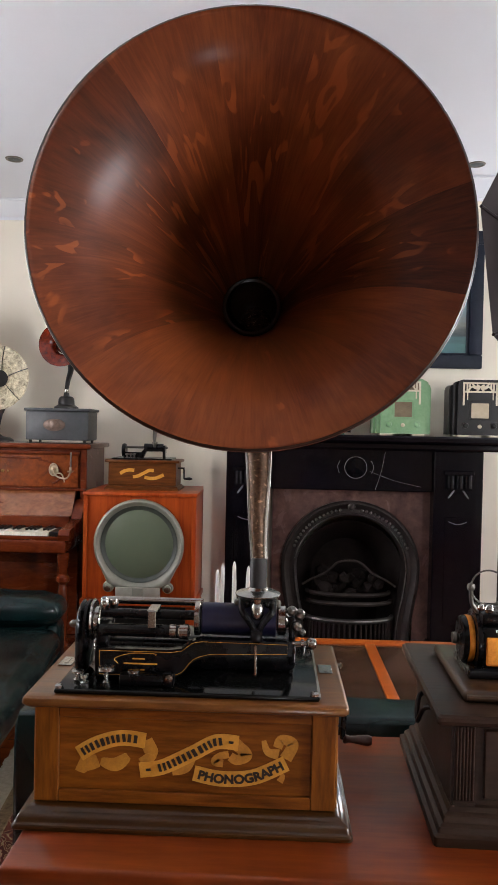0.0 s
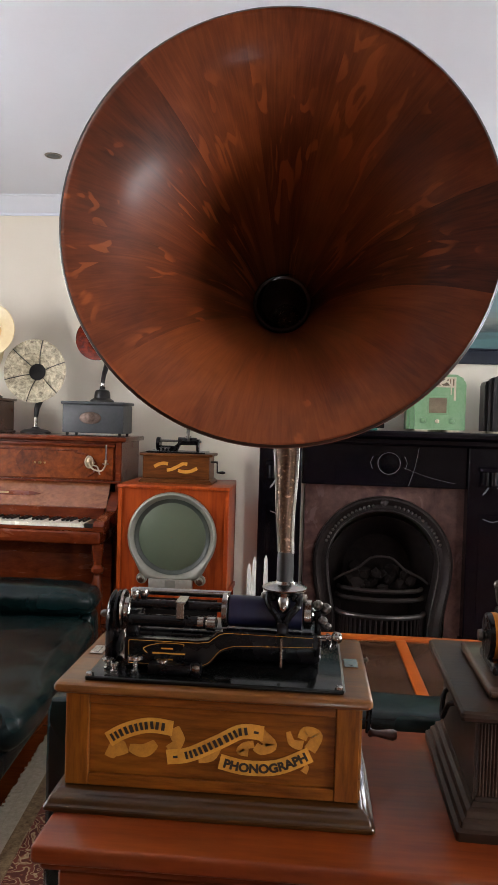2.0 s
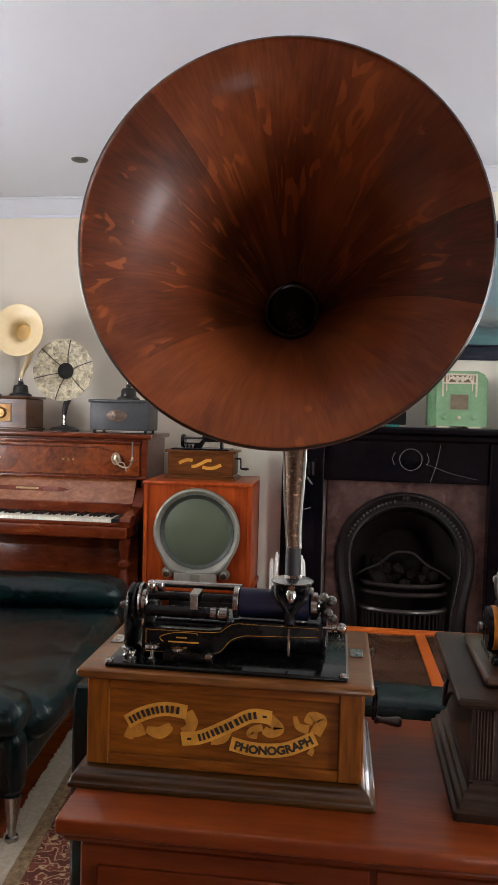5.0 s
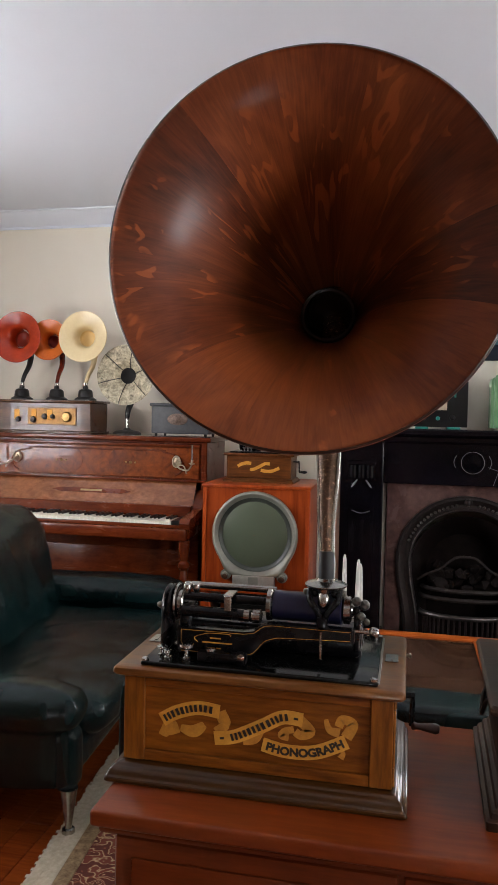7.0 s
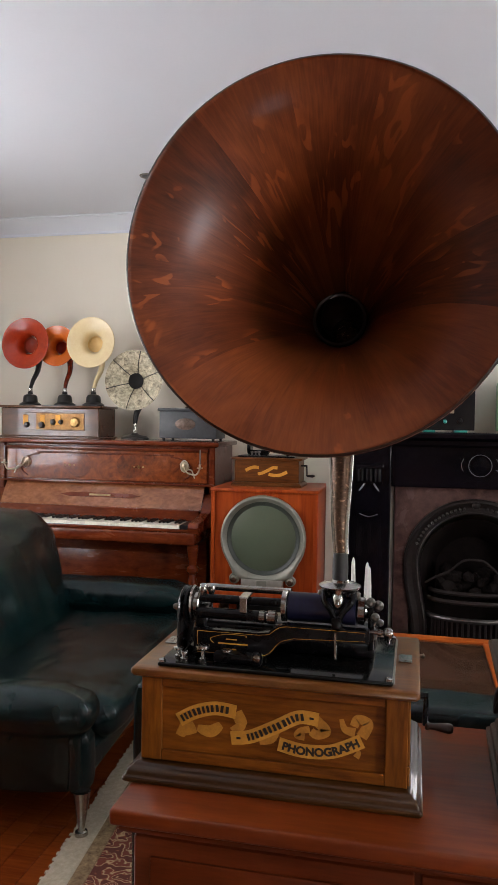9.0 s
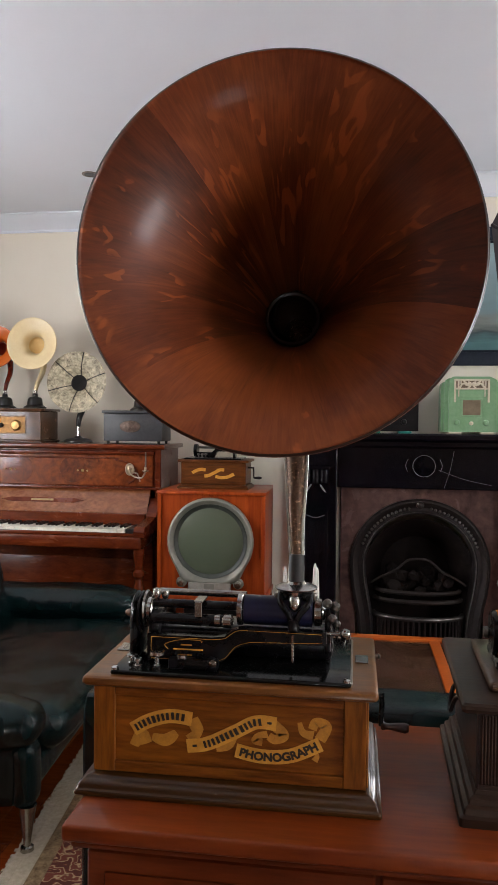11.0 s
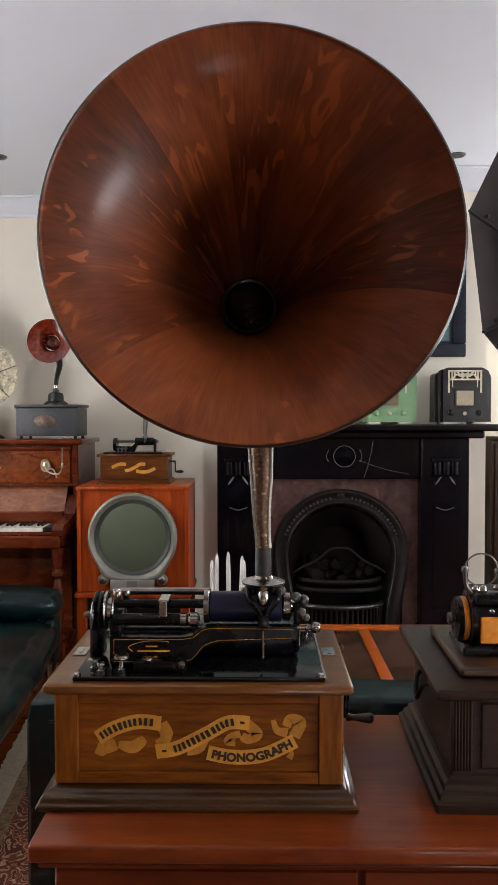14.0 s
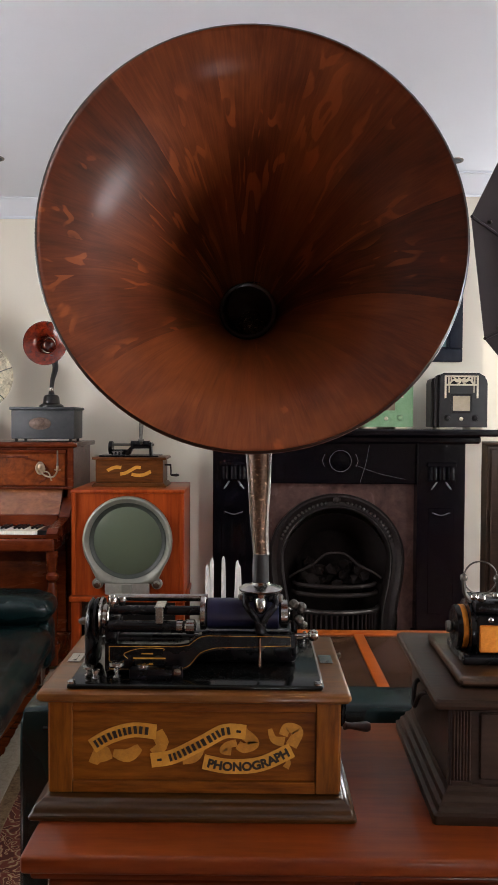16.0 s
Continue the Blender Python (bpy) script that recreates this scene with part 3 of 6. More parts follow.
part("mantel_shelf", fp(-0.56, 1.13, 0.0, 0.32, 1.268, 1.304, 0.008), MARBLE, fire)
part("mantel_moulding", fp(-0.48, 1.05, 0.0, 0.19, 1.225, 1.267, 0.01), MARBLE, fire)
part("frieze", fp(-0.17, 0.72, 0.0, 0.09, 0.992, 1.224), MARBLE, fire)
for a, b in ((-0.405, -0.172), (0.722, 0.985)):
    pil = part("pilaster", fp(a, b, 0.0, 0.12, 0.16, 1.224, 0.005), MARBLE, fire)
    mid = (a + b) / 2
    part("plinth", fp(a - 0.012, b + 0.012, 0.0, 0.145, 0.0, 0.158, 0.006), MARBLE, pil)
    part("sunk_panel", fp(mid - 0.07, mid + 0.07, 0.118, 0.1225, 0.26, 0.86, 0.003), MARBLE, pil)
    cap = bmesh.new()
    for k in (-1, 0, 1):
        rod(cap, (mid - CX + k * 0.046, -0.136, 1.022), (mid - CX + k * 0.046, -0.136, 1.092), 0.0225, 0.0225, 16)
    box(cap, mid - CX - 0.074, mid - CX + 0.074, -0.145, -0.12, 1.010, 1.021, 0.003, 1)
    box(cap, mid - CX - 0.078, mid - CX + 0.078, -0.15, -0.12, 1.093, 1.118, 0.004, 1)
    part("corbel", cap, MARBLE, pil, "three-fluted corbel block")
    for sgn in (-1, 1):
        sw = bmesh.new()
        tube(sw, spline([(mid - CX + sgn * 0.055, -0.123, 0.965), (mid - CX + sgn * 0.040, -0.123, 0.985), (mid - CX + sgn * 0.018, -0.123, 1.018)], 5), [0.002 + 0.003 * abs(math.sin(k * 0.3)) for k in range(11)], 8)
        part("carved_leaf", sw, VEIN, pil)
    sw = bmesh.new()
    tube(sw, spline([(mid - CX - 0.05, -0.123, 0.835), (mid - CX, -0.123, 0.820), (mid - CX + 0.05, -0.123, 0.835)], 6), [0.0025] * 13, 8)
    part("carved_line", sw, VEIN, pil)
# round boss with side scrolls on the frieze
boss = bmesh.new()
bm_m = Matrix.Translation((0.30 - CX, -0.09, 1.122)) @ Matrix.Rotation(radians(90), 4, "X")
lathe(boss, [(0.064, 0.0), (0.064, 0.010), (0.058, 0.014), (0.052, 0.008), (0.050, 0.002), (0.02, 0.004), (0.001, 0.006)], 40, bm_m)
boss_part = part("boss", boss, MARBLE, fire, "round turned marble boss")
hl = bmesh.new()
tube(hl, [(0.30 - CX + 0.060 * math.cos(a), -0.1045, 1.122 + 0.060 * math.sin(a)) for a in [k * math.pi / 18 for k in range(37)]], [0.0016] * 37, 6)
for sgn in (-1, 1):
    tube(hl, spline([(0.30 - CX + sgn * 0.085, -0.092, 1.16), (0.30 - CX + sgn * 0.098, -0.092, 1.125), (0.30 - CX + sgn * 0.088, -0.092, 1.09)], 6), [0.0016] * 13, 6)
part("boss_line", hl, VEIN, boss_part)
cr = bmesh.new()
tube(cr, spline([(0.46 - CX, -0.0905, 1.21), (0.44 - CX, -0.0905, 1.10), (0.41 - CX, -0.0905, 1.0)], 5), [0.0012] * 11, 5)
tube(cr, spline([(0.38 - CX, -0.0905, 1.10), (0.52 - CX, -0.0905, 1.05), (0.66 - CX, -0.0905, 1.02)], 5), [0.001] * 11, 5)
part("marble_crack", cr, VEIN, fire)


def arch_ring(bm, cx, cz, prof, n=40, waist=0.10, drop=0.40):
    """A moulding round an arch: prof holds radius and depth; below the spring line the sides pull in like a horseshoe."""
    rings = []
    for k in range(n + 1):
        a = math.pi * 1.0 - math.pi * k / n
        rings.append([(cx + r * math.cos(a), -d, cz + r * math.sin(a)) for r, d in prof])
    def leg(sgn):
        out = []
        for k in range(1, 7):
            f = k / 6
            pull = waist * math.sin(f * math.pi * 0.5) ** 2
            out.append([(cx + sgn * (r - pull * 0.5), -d, cz - drop * f) for r, d in prof])
        return out
    rings = list(reversed(leg(-1))) + rings + leg(1)
    return sweep(bm, rings)


ax = 0.287 - CX
# slip: a slate sheet with the arch cut out
sl = bmesh.new()
outer, inner = [], []
for k in range(33):
    a = math.pi - math.pi * k / 32
    inner.append((ax + 0.350 * math.cos(a), 0.548 + 0.350 * math.sin(a)))
    ca, sa = math.cos(a), math.sin(a)
    sc = min(0.437 / max(abs(ca), 1e-6), 0.462 / max(sa, 1e-6))
    outer.append((ax + sc * ca, 0.53 + sc * sa))
inner = [(ax - 0.350, 0.0)] + inner + [(ax + 0.350, 0.0)]
for corner in ((ax - 0.437, 0.992), (ax + 0.437, 0.992)):
    near = min(range(len(outer)), key=lambda i: math.hypot(outer[i][0] - corner[0], outer[i][1] - corner[1]))
    outer[near] = corner
outer = [(ax - 0.437, 0.0)] + outer + [(ax + 0.437, 0.0)]
rows = [[sl.verts.new((x, y, z)) for x, z in o] for y in (-0.03, -0.008) for o in (outer, inner)]
for i in range(len(outer) - 1):
    sl.faces.new((rows[0][i], rows[0][i + 1], rows[1][i + 1], rows[1][i]))
    sl.faces.new((rows[2][i], rows[2][i + 1], rows[3][i + 1], rows[3][i]))
    sl.faces.new((rows[1][i], rows[1][i + 1], rows[3][i + 1], rows[3][i]))
    sl.faces.new((rows[0][i], rows[0][i + 1], rows[2][i + 1], rows[2][i]))
part("slip", sl, SLATE, fire, "brown veined slate slip", 30)
AZ = 0.548
ins = part("arch_frame", arch_ring(bmesh.new(), ax, AZ, [(0.384, 0.031), (0.384, 0.048), (0.374, 0.060), (0.362, 0.062), (0.354, 0.054), (0.336, 0.044), (0.318, 0.046), (0.314, 0.054), (0.308, 0.058), (0.302, 0.055), (0.297, 0.036), (0.294, -0.05), (0.34, -0.05)]), IRON, fire, "moulded cast-iron arch")
part("arch_rim", arch_ring(bmesh.new(), ax, AZ, [(0.311, 0.059), (0.307, 0.063), (0.303, 0.059), (0.303, 0.052), (0.311, 0.052)]), IRON_LIT, ins, "iron bead round the arch with its highlight in the colour")
part("arch_rim", arch_ring(bmesh.new(), ax, AZ, [(0.368, 0.062), (0.365, 0.066), (0.361, 0.062), (0.361, 0.056), (0.368, 0.056)]), IRON, ins)
bead_me = mesh_of("bead", lathe(bmesh.new(), [(0.0005, -0.010), (0.006, -0.006), (0.0085, 0.0), (0.006, 0.006), (0.0005, 0.010)], 8), IRON_LIT)
for k in range(34):
    a = math.pi * (0.12 + 0.76 * k / 33)
    if abs(k - 16.5) > 2:
        piece("bead", bead_me, ins, Matrix.Translation((ax + 0.334 * math.cos(a), -0.052, AZ + 0.334 * math.sin(a))) @ Matrix.Rotation(math.pi / 2 - a, 4, "Y"))
knob = bmesh.new()
lathe(knob, [(0.022, 0), (0.02, 0.012), (0.012, 0.02), (0.001, 0.022)], 14, Matrix.Translation((ax, -0.058, 0.898)) @ Matrix.Rotation(radians(90), 4, "X"))
part("keystone", knob, IRON, ins)
part("fire_back", sweep(bmesh.new(), [[(ax + 0.302 * math.cos(a), 0.02, 0.51 + 0.302 * math.sin(a)) for a in [math.pi * k / 20 for k in range(21)]] + [(ax - 0.302, 0.02, 0.0), (ax + 0.302, 0.02, 0.0)],
                                     [(ax + 0.20 * math.cos(a), 0.30, 0.45 + 0.22 * math.sin(a)) for a in [math.pi * k / 20 for k in range(21)]] + [(ax - 0.2, 0.30, 0.0), (ax + 0.2, 0.30, 0.0)]], cap0=False), SOOT, fire, "sooty black fire back")
grate = bmesh.new()
for z, r, dz in ((0.398, 0.232, 0.0), (0.348, 0.240, 0.0)):
    tube(grate, [(ax + r * math.cos(a), 0.05 - 0.12 * math.sin(a), z) for a in [math.pi * k / 16 for k in range(17)]], [0.013] * 17, 8)
for sgn in (-1, 1):
    tube(grate, spline([(ax + sgn * 0.26, 0.0, 0.44), (ax + sgn * 0.21, -0.01, 0.475), (ax + sgn * 0.13, -0.01, 0.515), (ax + sgn * 0.06, -0.01, 0.575), (ax, -0.01, 0.585)], 6), [0.007] * 25, 8)
part("grate", grate, IRON_DULL, fire, "bowed cast-iron grate bars")
rnd = random.Random(4)
for k in range(26):
    coal = bmesh.new()
    vs = bmesh.ops.create_icosphere(coal, subdivisions=1, radius=0.03 + rnd.random() * 0.02)["verts"]
    o = Vector((ax + rnd.uniform(-0.17, 0.17), rnd.uniform(0.02, 0.14), 0.42 + rnd.uniform(-0.03, 0.07)))
    for v in vs:
        v.co = v.co * rnd.uniform(0.75, 1.15) + o
    part("coal", coal, SOOT, fire)
ash = bmesh.new()
tube(ash, [(ax + 0.245 * math.cos(a), 0.02 - 0.15 * math.sin(a), 0.265) for a in [math.pi * k / 20 for k in range(21)]], [0.014] * 21, 10)
part("ash_rail", ash, IRON_LIT, fire, "bright rounded rail before the grate")
guard_me = mesh_of("guard_bar", rod(bmesh.new(), (0, 0, 0.03), (0, 0, 0.255), 0.006, 0.006, 6), IRON)
for k in range(23):
    a = math.pi * (0.06 + 0.88 * k / 22)
    piece("guard_bar", guard_me, fire, pose(ax + 0.24 * math.cos(a), 0.02 - 0.145 * math.sin(a), 0))
part("hearth", one_box(-0.85, 0.85, -0.62, -0.146, 0.0, 0.03, 0.006, 1), MARBLE, fire, "black hearth stone")
# ---- the desk and what stands on it ----
DZ = 0.76
desk = thing("sideboard", pose(0, 0, 0), "polished red-brown timber sideboard with framed panels", "sideboard")
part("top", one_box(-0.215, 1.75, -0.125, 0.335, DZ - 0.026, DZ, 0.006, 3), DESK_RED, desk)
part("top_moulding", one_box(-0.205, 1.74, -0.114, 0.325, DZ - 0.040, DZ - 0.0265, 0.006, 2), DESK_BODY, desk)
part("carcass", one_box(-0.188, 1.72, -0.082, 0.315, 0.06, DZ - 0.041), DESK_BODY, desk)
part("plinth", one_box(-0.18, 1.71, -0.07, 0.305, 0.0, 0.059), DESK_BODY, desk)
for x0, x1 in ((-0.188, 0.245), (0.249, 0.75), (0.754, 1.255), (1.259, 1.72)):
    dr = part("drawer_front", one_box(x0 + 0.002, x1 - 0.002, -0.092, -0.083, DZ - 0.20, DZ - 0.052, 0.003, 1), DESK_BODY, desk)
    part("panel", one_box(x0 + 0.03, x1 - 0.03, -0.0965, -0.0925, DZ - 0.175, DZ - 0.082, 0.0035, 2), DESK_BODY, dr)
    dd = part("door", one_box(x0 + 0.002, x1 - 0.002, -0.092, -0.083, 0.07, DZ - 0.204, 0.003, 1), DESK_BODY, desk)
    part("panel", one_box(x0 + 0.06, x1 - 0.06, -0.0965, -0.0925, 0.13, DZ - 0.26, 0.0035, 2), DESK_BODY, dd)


def moulded_base(bm, x0, x1, y0, y1, prof, r=0.006):
    """A rectangular moulding with rounded corners: prof holds the inset from the outer edge and the height."""
    rings = []
    for i, z in prof:
        ring, rr0 = [], max(r - i * 0.3, 0.002)
        for cx, cy, a0 in ((x0 + i + rr0, y0 + i + rr0, 180), (x1 - i - rr0, y0 + i + rr0, 270), (x1 - i - rr0, y1 - i - rr0, 0), (x0 + i + rr0, y1 - i - rr0, 90)):
            for k in range(5):
                a = radians(a0 + 22.5 * k)
                ring.append((cx + rr0 * math.cos(a), cy + rr0 * math.sin(a), z))
        rings.append(ring)
    return sweep(bm, rings)


def ribbon(bm, mid, half, y, ends=True):
    """A flat banner along a line in x and z, half its width to each side."""
    P = [Vector((a, 0, b)) for a, b in mid]
    lo, hi = [], []
    for i, p in enumerate(P):
        d = (P[min(i + 1, len(P) - 1)] - P[max(i - 1, 0)]).normalized()
        n = Vector((-d.z, 0, d.x))
        h = half[i] if isinstance(half, (list, tuple)) else half
        lo.append(p - n * h + Vector((0, y, 0)))
        hi.append(p + n * h + Vector((0, y, 0)))
    a = [bm.verts.new(v) for v in lo]
    b = [bm.verts.new(v) for v in hi]
    for i in range(len(P) - 1):
        bm.faces.new((a[i], a[i + 1], b[i + 1], b[i]))
    r = bmesh.ops.extrude_face_region(bm, geom=list(bm.faces)[-(len(P) - 1):])
    bmesh.ops.translate(bm, vec=(0, 0.0004, 0), verts=[g for g in r["geom"] if isinstance(g, bmesh.types.BMVert)])
    return bm


def curve2(pts, n=8):
    return [(v.x, v.z) for v in spline([(a, 0, b) for a, b in pts], n)]


def place_along(mid, s):
    """The point and slope at the length s along a line in x and z."""
    for (ax_, az), (bx, bz) in zip(mid, mid[1:]):
        n = math.hypot(bx - ax_, bz - az)
        if s <= n or (bx, bz) == mid[-1]:
            k = s / n
            return ax_ + (bx - ax_) * k, az + (bz - az) * k, math.atan2(bz - az, bx - ax_)
        s -= n


def line_length(mid):
    return sum(math.hypot(b[0] - a[0], b[1] - a[1]) for a, b in zip(mid, mid[1:]))


def letter_bars(parent, mid, start, end, widths, h, y):
    """Plain bars, one for each letter's place, along a banner."""
    total, gap = sum(widths), 0.0030
    k = (end - start - gap * (len(widths) - 1)) / total
    s = start
    for w in widths:
        x, z, a = place_along(mid, s + w * k / 2)
        bars = bmesh.new()
        m = Matrix.Translation((x, y, z)) @ Matrix.Rotation(-a, 4, "Y")
        for c, half in ([(0.0, 0.5)] if w < 0.5 else [(-0.32, 0.18), (0.32, 0.18)]):
            box(bars, (c - half) * w * k, (c + half) * w * k, -0.0004, 0.0, -h / 2, h / 2, m=m)
        part("letter_bar", bars, INK, parent)
        s += w * k + gap


def lettering(words, mid, start, end, h, y):
    """Words in the built-in font, bent along a banner."""
    cu = bpy.data.curves.new("lettering", "FONT")
    cu.body, cu.size, cu.offset = words, 1.0, 0.05
    tmp = new("lettering", cu)
    bpy.context.view_layer.update()
    me = tmp.evaluated_get(bpy.context.evaluated_depsgraph_get()).to_mesh()
    bm = bmesh.new()
    bm.from_mesh(me)
    bpy.data.objects.remove(tmp)
    xs, zs = [v.co.x for v in bm.verts], [v.co.y for v in bm.verts]
    x0, x1, z0, z1 = min(xs), max(xs), min(zs), max(zs)
    for v in bm.verts:
        s = start + (v.co.x - x0) / (x1 - x0) * (end - start)
        o = ((v.co.y - z0) / (z1 - z0) - 0.5) * h
        x, z, a = place_along(mid, s)
        v.co = Vector((x - math.sin(a) * o, y, z + math.cos(a) * o))
    return bm


def banner_decal(parent, cx, cz, k, y, full=True):
    """The gilt scroll with three banners; cx, cz is its middle and k its size."""
    def q(pts):
        return curve2([(cx + a * k, cz + b * k) for a, b in pts])
    b1 = q([(-0.152, 0.001), (-0.125, 0.017), (-0.090, 0.027), (-0.055, 0.024)])
    b2 = q([(-0.063, -0.020), (-0.030, -0.014), (0.014, 0.008), (0.048, 0.026), (0.080, 0.025)])
    b3 = q([(0.016, -0.021), (0.055, -0.028), (0.102, -0.024), (0.149, -0.002)])
    dec = part("banner", ribbon(bmesh.new(), b2, 0.0112 * k, y), GOLD, parent, "gilt scroll banner")
    part("banner_end", ribbon(bmesh.new(), b1, 0.0115 * k, y), GOLD, dec)
    part("banner_end", ribbon(bmesh.new(), b3, 0.0115 * k, y - 0.0002), GOLD, dec)
    part("banner_fold", ribbon(bmesh.new(), q([(-0.152, -0.010), (-0.140, -0.014), (-0.124, -0.008)]), [0.014 * k] * 8 + [0.010 * k] * 8 + [0.006 * k], y + 0.0008), GOLD_DIM, dec)
    part("banner_fold", ribbon(bmesh.new(), q([(-0.120, -0.009), (-0.098, -0.013), (-0.080, 0.000)]), [0.005 * k + 0.005 * k * math.sin(i * 0.19) for i in range(17)], y + 0.0008), GOLD_DIM, dec)
    part("banner_fold", ribbon(bmesh.new(), q([(-0.055, 0.024), (-0.046, 0.004), (-0.060, -0.010)]), [0.010 * k] * 8 + [0.008 * k] * 9, y + 0.0008), GOLD_DIM, dec)
    part("banner_fold", ribbon(bmesh.new(), q([(0.010, 0.000), (0.002, -0.014), (-0.016, -0.018)]), 0.0085 * k, y + 0.0008), GOLD_DIM, dec)
    part("banner_fold", ribbon(bmesh.new(), q([(0.075, 0.024), (0.092, 0.008), (0.078, 0.000), (0.068, 0.005)]), [0.009 * k - 0.0001 * i * k for i in range(25)], y + 0.0008), GOLD_DIM, dec)
    part("banner_fold", ribbon(bmesh.new(), q([(0.066, 0.008), (0.052, 0.004), (0.046, -0.004), (0.058, -0.006)]), 0.0055 * k, y + 0.0008), GOLD_DIM, dec)
    part("banner_fold", ribbon(bmesh.new(), q([(0.148, 0.004), (0.158, 0.026), (0.142, 0.032), (0.136, 0.020)]), [0.009 * k - 0.0001 * i * k for i in range(25)], y + 0.0008), GOLD_DIM, dec)
    part("banner_fold", ribbon(bmesh.new(), q([(0.138, 0.010), (0.122, 0.014), (0.116, 0.030)]), [0.008 * k - 0.0003 * i * k for i in range(17)], y + 0.0008), GOLD_DIM, dec)
    part("banner_fold", ribbon(bmesh.new(), q([(0.140, -0.016), (0.144, -0.022), (0.140, -0.030)]), [0.002 * k + 0.0002 * i * k for i in range(17)], y + 0.0008), GOLD_DIM, dec)
    if full:
        letter_bars(dec, b1, 0.006 * k, line_length(b1) - 0.012 * k, [0.8, 0.95, 0.4, 0.85, 0.95, 1.0], 0.0118 * k, y - 0.0006)
        letter_bars(dec, b2, 0.028 * k, line_length(b2) - 0.024 * k, [0.8, 0.9, 0.4, 0.95, 1.15, 0.85, 0.95], 0.0115 * k, y - 0.0006)
        for s in (0.013 * k, line_length(b2) - 0.011 * k):
            x, z, a = place_along(b2, s)
            part("dot", one_box(-0.0035 * k, 0.0035 * k, -0.0004, 0, -0.0018 * k, 0.0018 * k, m=Matrix.Translation((x, y - 0.0006, z)) @ Matrix.Rotation(-a, 4, "Y")), INK, dec)
        part("word", lettering("PHONOGRAPH", b3, 0.007 * k, line_length(b3) - 0.006 * k, 0.0145 * k, y - 0.0008), INK, dec, "black painted capitals")


def thumb_screw(parent, x, y, z, r=0.011, h=0.026):
    return part("thumb_screw", lathe(bmesh.new(), [(0.006, 0), (0.0065, 0.004), (0.0035, 0.006), (0.0035, h * 0.6), (0.006, h * 0.68), (r, h * 0.78), (r, h * 0.95), (r * 0.6, h), (0.001, h)], 18, pose(x, y, z), True), CHROME, parent, "nickel thumb screw")


def cylinder_phonograph(m):
    """The large table phonograph: oak case with a gilt banner, black works, nickel fittings."""
    p = thing("cylinder_phonograph", m, "golden-oak cylinder phonograph with gilt banner and black works", "phonograph")
    base = part("base_moulding", moulded_base(bmesh.new(), -0.238, 0.238, -0.007, 0.325, [(0.002, 0.0), (0.0, 0.002), (0.0, 0.006), (0.0012, 0.0085), (0.0032, 0.0100), (0.0045, 0.0120), (0.0052, 0.0150), (0.0068, 0.0182), (0.0096, 0.0210), (0.0130, 0.0228), (0.0150, 0.0240), (0.0165, 0.0262), (0.0190, 0.0278), (0.024, 0.0286), (0.034, 0.029)]), OAK_DARK, p, "dark ogee base moulding", 25)
    part("case", one_box(-0.214, 0.214, 0.030, 0.302, 0.029, 0.1685), OAK, p)
    for sg in (-1, 1):
        part("stile", one_box(min(sg * 0.180, sg * 0.2142), max(sg * 0.180, sg * 0.2142), 0.0215, 0.0305, 0.0295, 0.1675, 0.0012, 1), OAK_UP, p)
        side = one_box(0.2142, 0.2175, 0.03, 0.302, 0.0295, 0.060, 0.001, 1)
        box(side, 0.2142, 0.2175, 0.03, 0.302, 0.150, 0.1675, 0.001, 1)
        box(side, 0.2142, 0.2175, 0.03, 0.065, 0.0605, 0.1495, 0.001, 1)
        box(side, 0.2142, 0.2175, 0.267, 0.302, 0.0605, 0.1495, 0.001, 1)
        if sg < 0:
            bmesh.ops.scale(side, vec=(-1, 1, 1), verts=side.verts)
        part("side_frame", side, OAK_SIDE, p)
        part("side_panel", one_box(min(sg * 0.2142, sg * 0.2152), max(sg * 0.2142, sg * 0.2152), 0.0655, 0.2665, 0.061, 0.149), OAK_SIDE, p)
    part("rail", one_box(-0.1798, 0.1798, 0.022, 0.0305, 0.0295, 0.047, 0.0012, 1), OAK, p)
    part("rail", one_box(-0.1798, 0.1798, 0.022, 0.0305, 0.153, 0.1675, 0.0012, 1), OAK, p)
    part("panel", one_box(-0.1795, 0.1795, 0.0282, 0.0298, 0.0475, 0.1525), OAK, p)
    banner_decal(p, -0.002, 0.0965, 0.985, 0.0270)
    lid = moulded_base(bmesh.new(), -0.231, 0.231, 0.0095, 0.314, [(0.012, 0.1550), (0.006, 0.1560), (0.003, 0.1580), (0.0025, 0.1605), (0.0, 0.1615), (0.0, 0.1665), (0.0012, 0.1695), (0.0036, 0.1712), (0.007, 0.172), (0.02, 0.172)])
    part("lid_board", lid, OAK_LID, p, "worn oak top board", 25)
    for x in (-0.208, 0.207):
        cl = one_box(x - 0.011, x + 0.011, 0.15, 0.192, 0.1722, 0.174, 0.0008, 1)
        box(cl, x - 0.0025, x + 0.0025, 0.158, 0.184, 0.1742, 0.1747)
        part("catch_plate", cl, CHROME, p, "nickel catch plate")
    # bed plate
    bed = part("bed_plate", one_box(-0.189, 0.190, 0.024, 0.272, 0.1722, 0.1795, 0.003, 3), BEDBLACK, p, "glossy black enamelled bed plate")
    trim = bmesh.new()
    tube(trim, [(0.190, 0.028, 0.177), (0.190, 0.268, 0.177)], [0.0022] * 2, 8)
    part("bed_edge", trim, STEEL, bed)
    for x, y in ((0.183, 0.031), (-0.183, 0.031), (0.183, 0.264), (-0.183, 0.264)):
        part("corner_bolt", lathe(bmesh.new(), [(0.006, 0.1795), (0.006, 0.183), (0.003, 0.185), (0.0005, 0.185)], 12, pose(x, y, 0)), CHROME, bed)
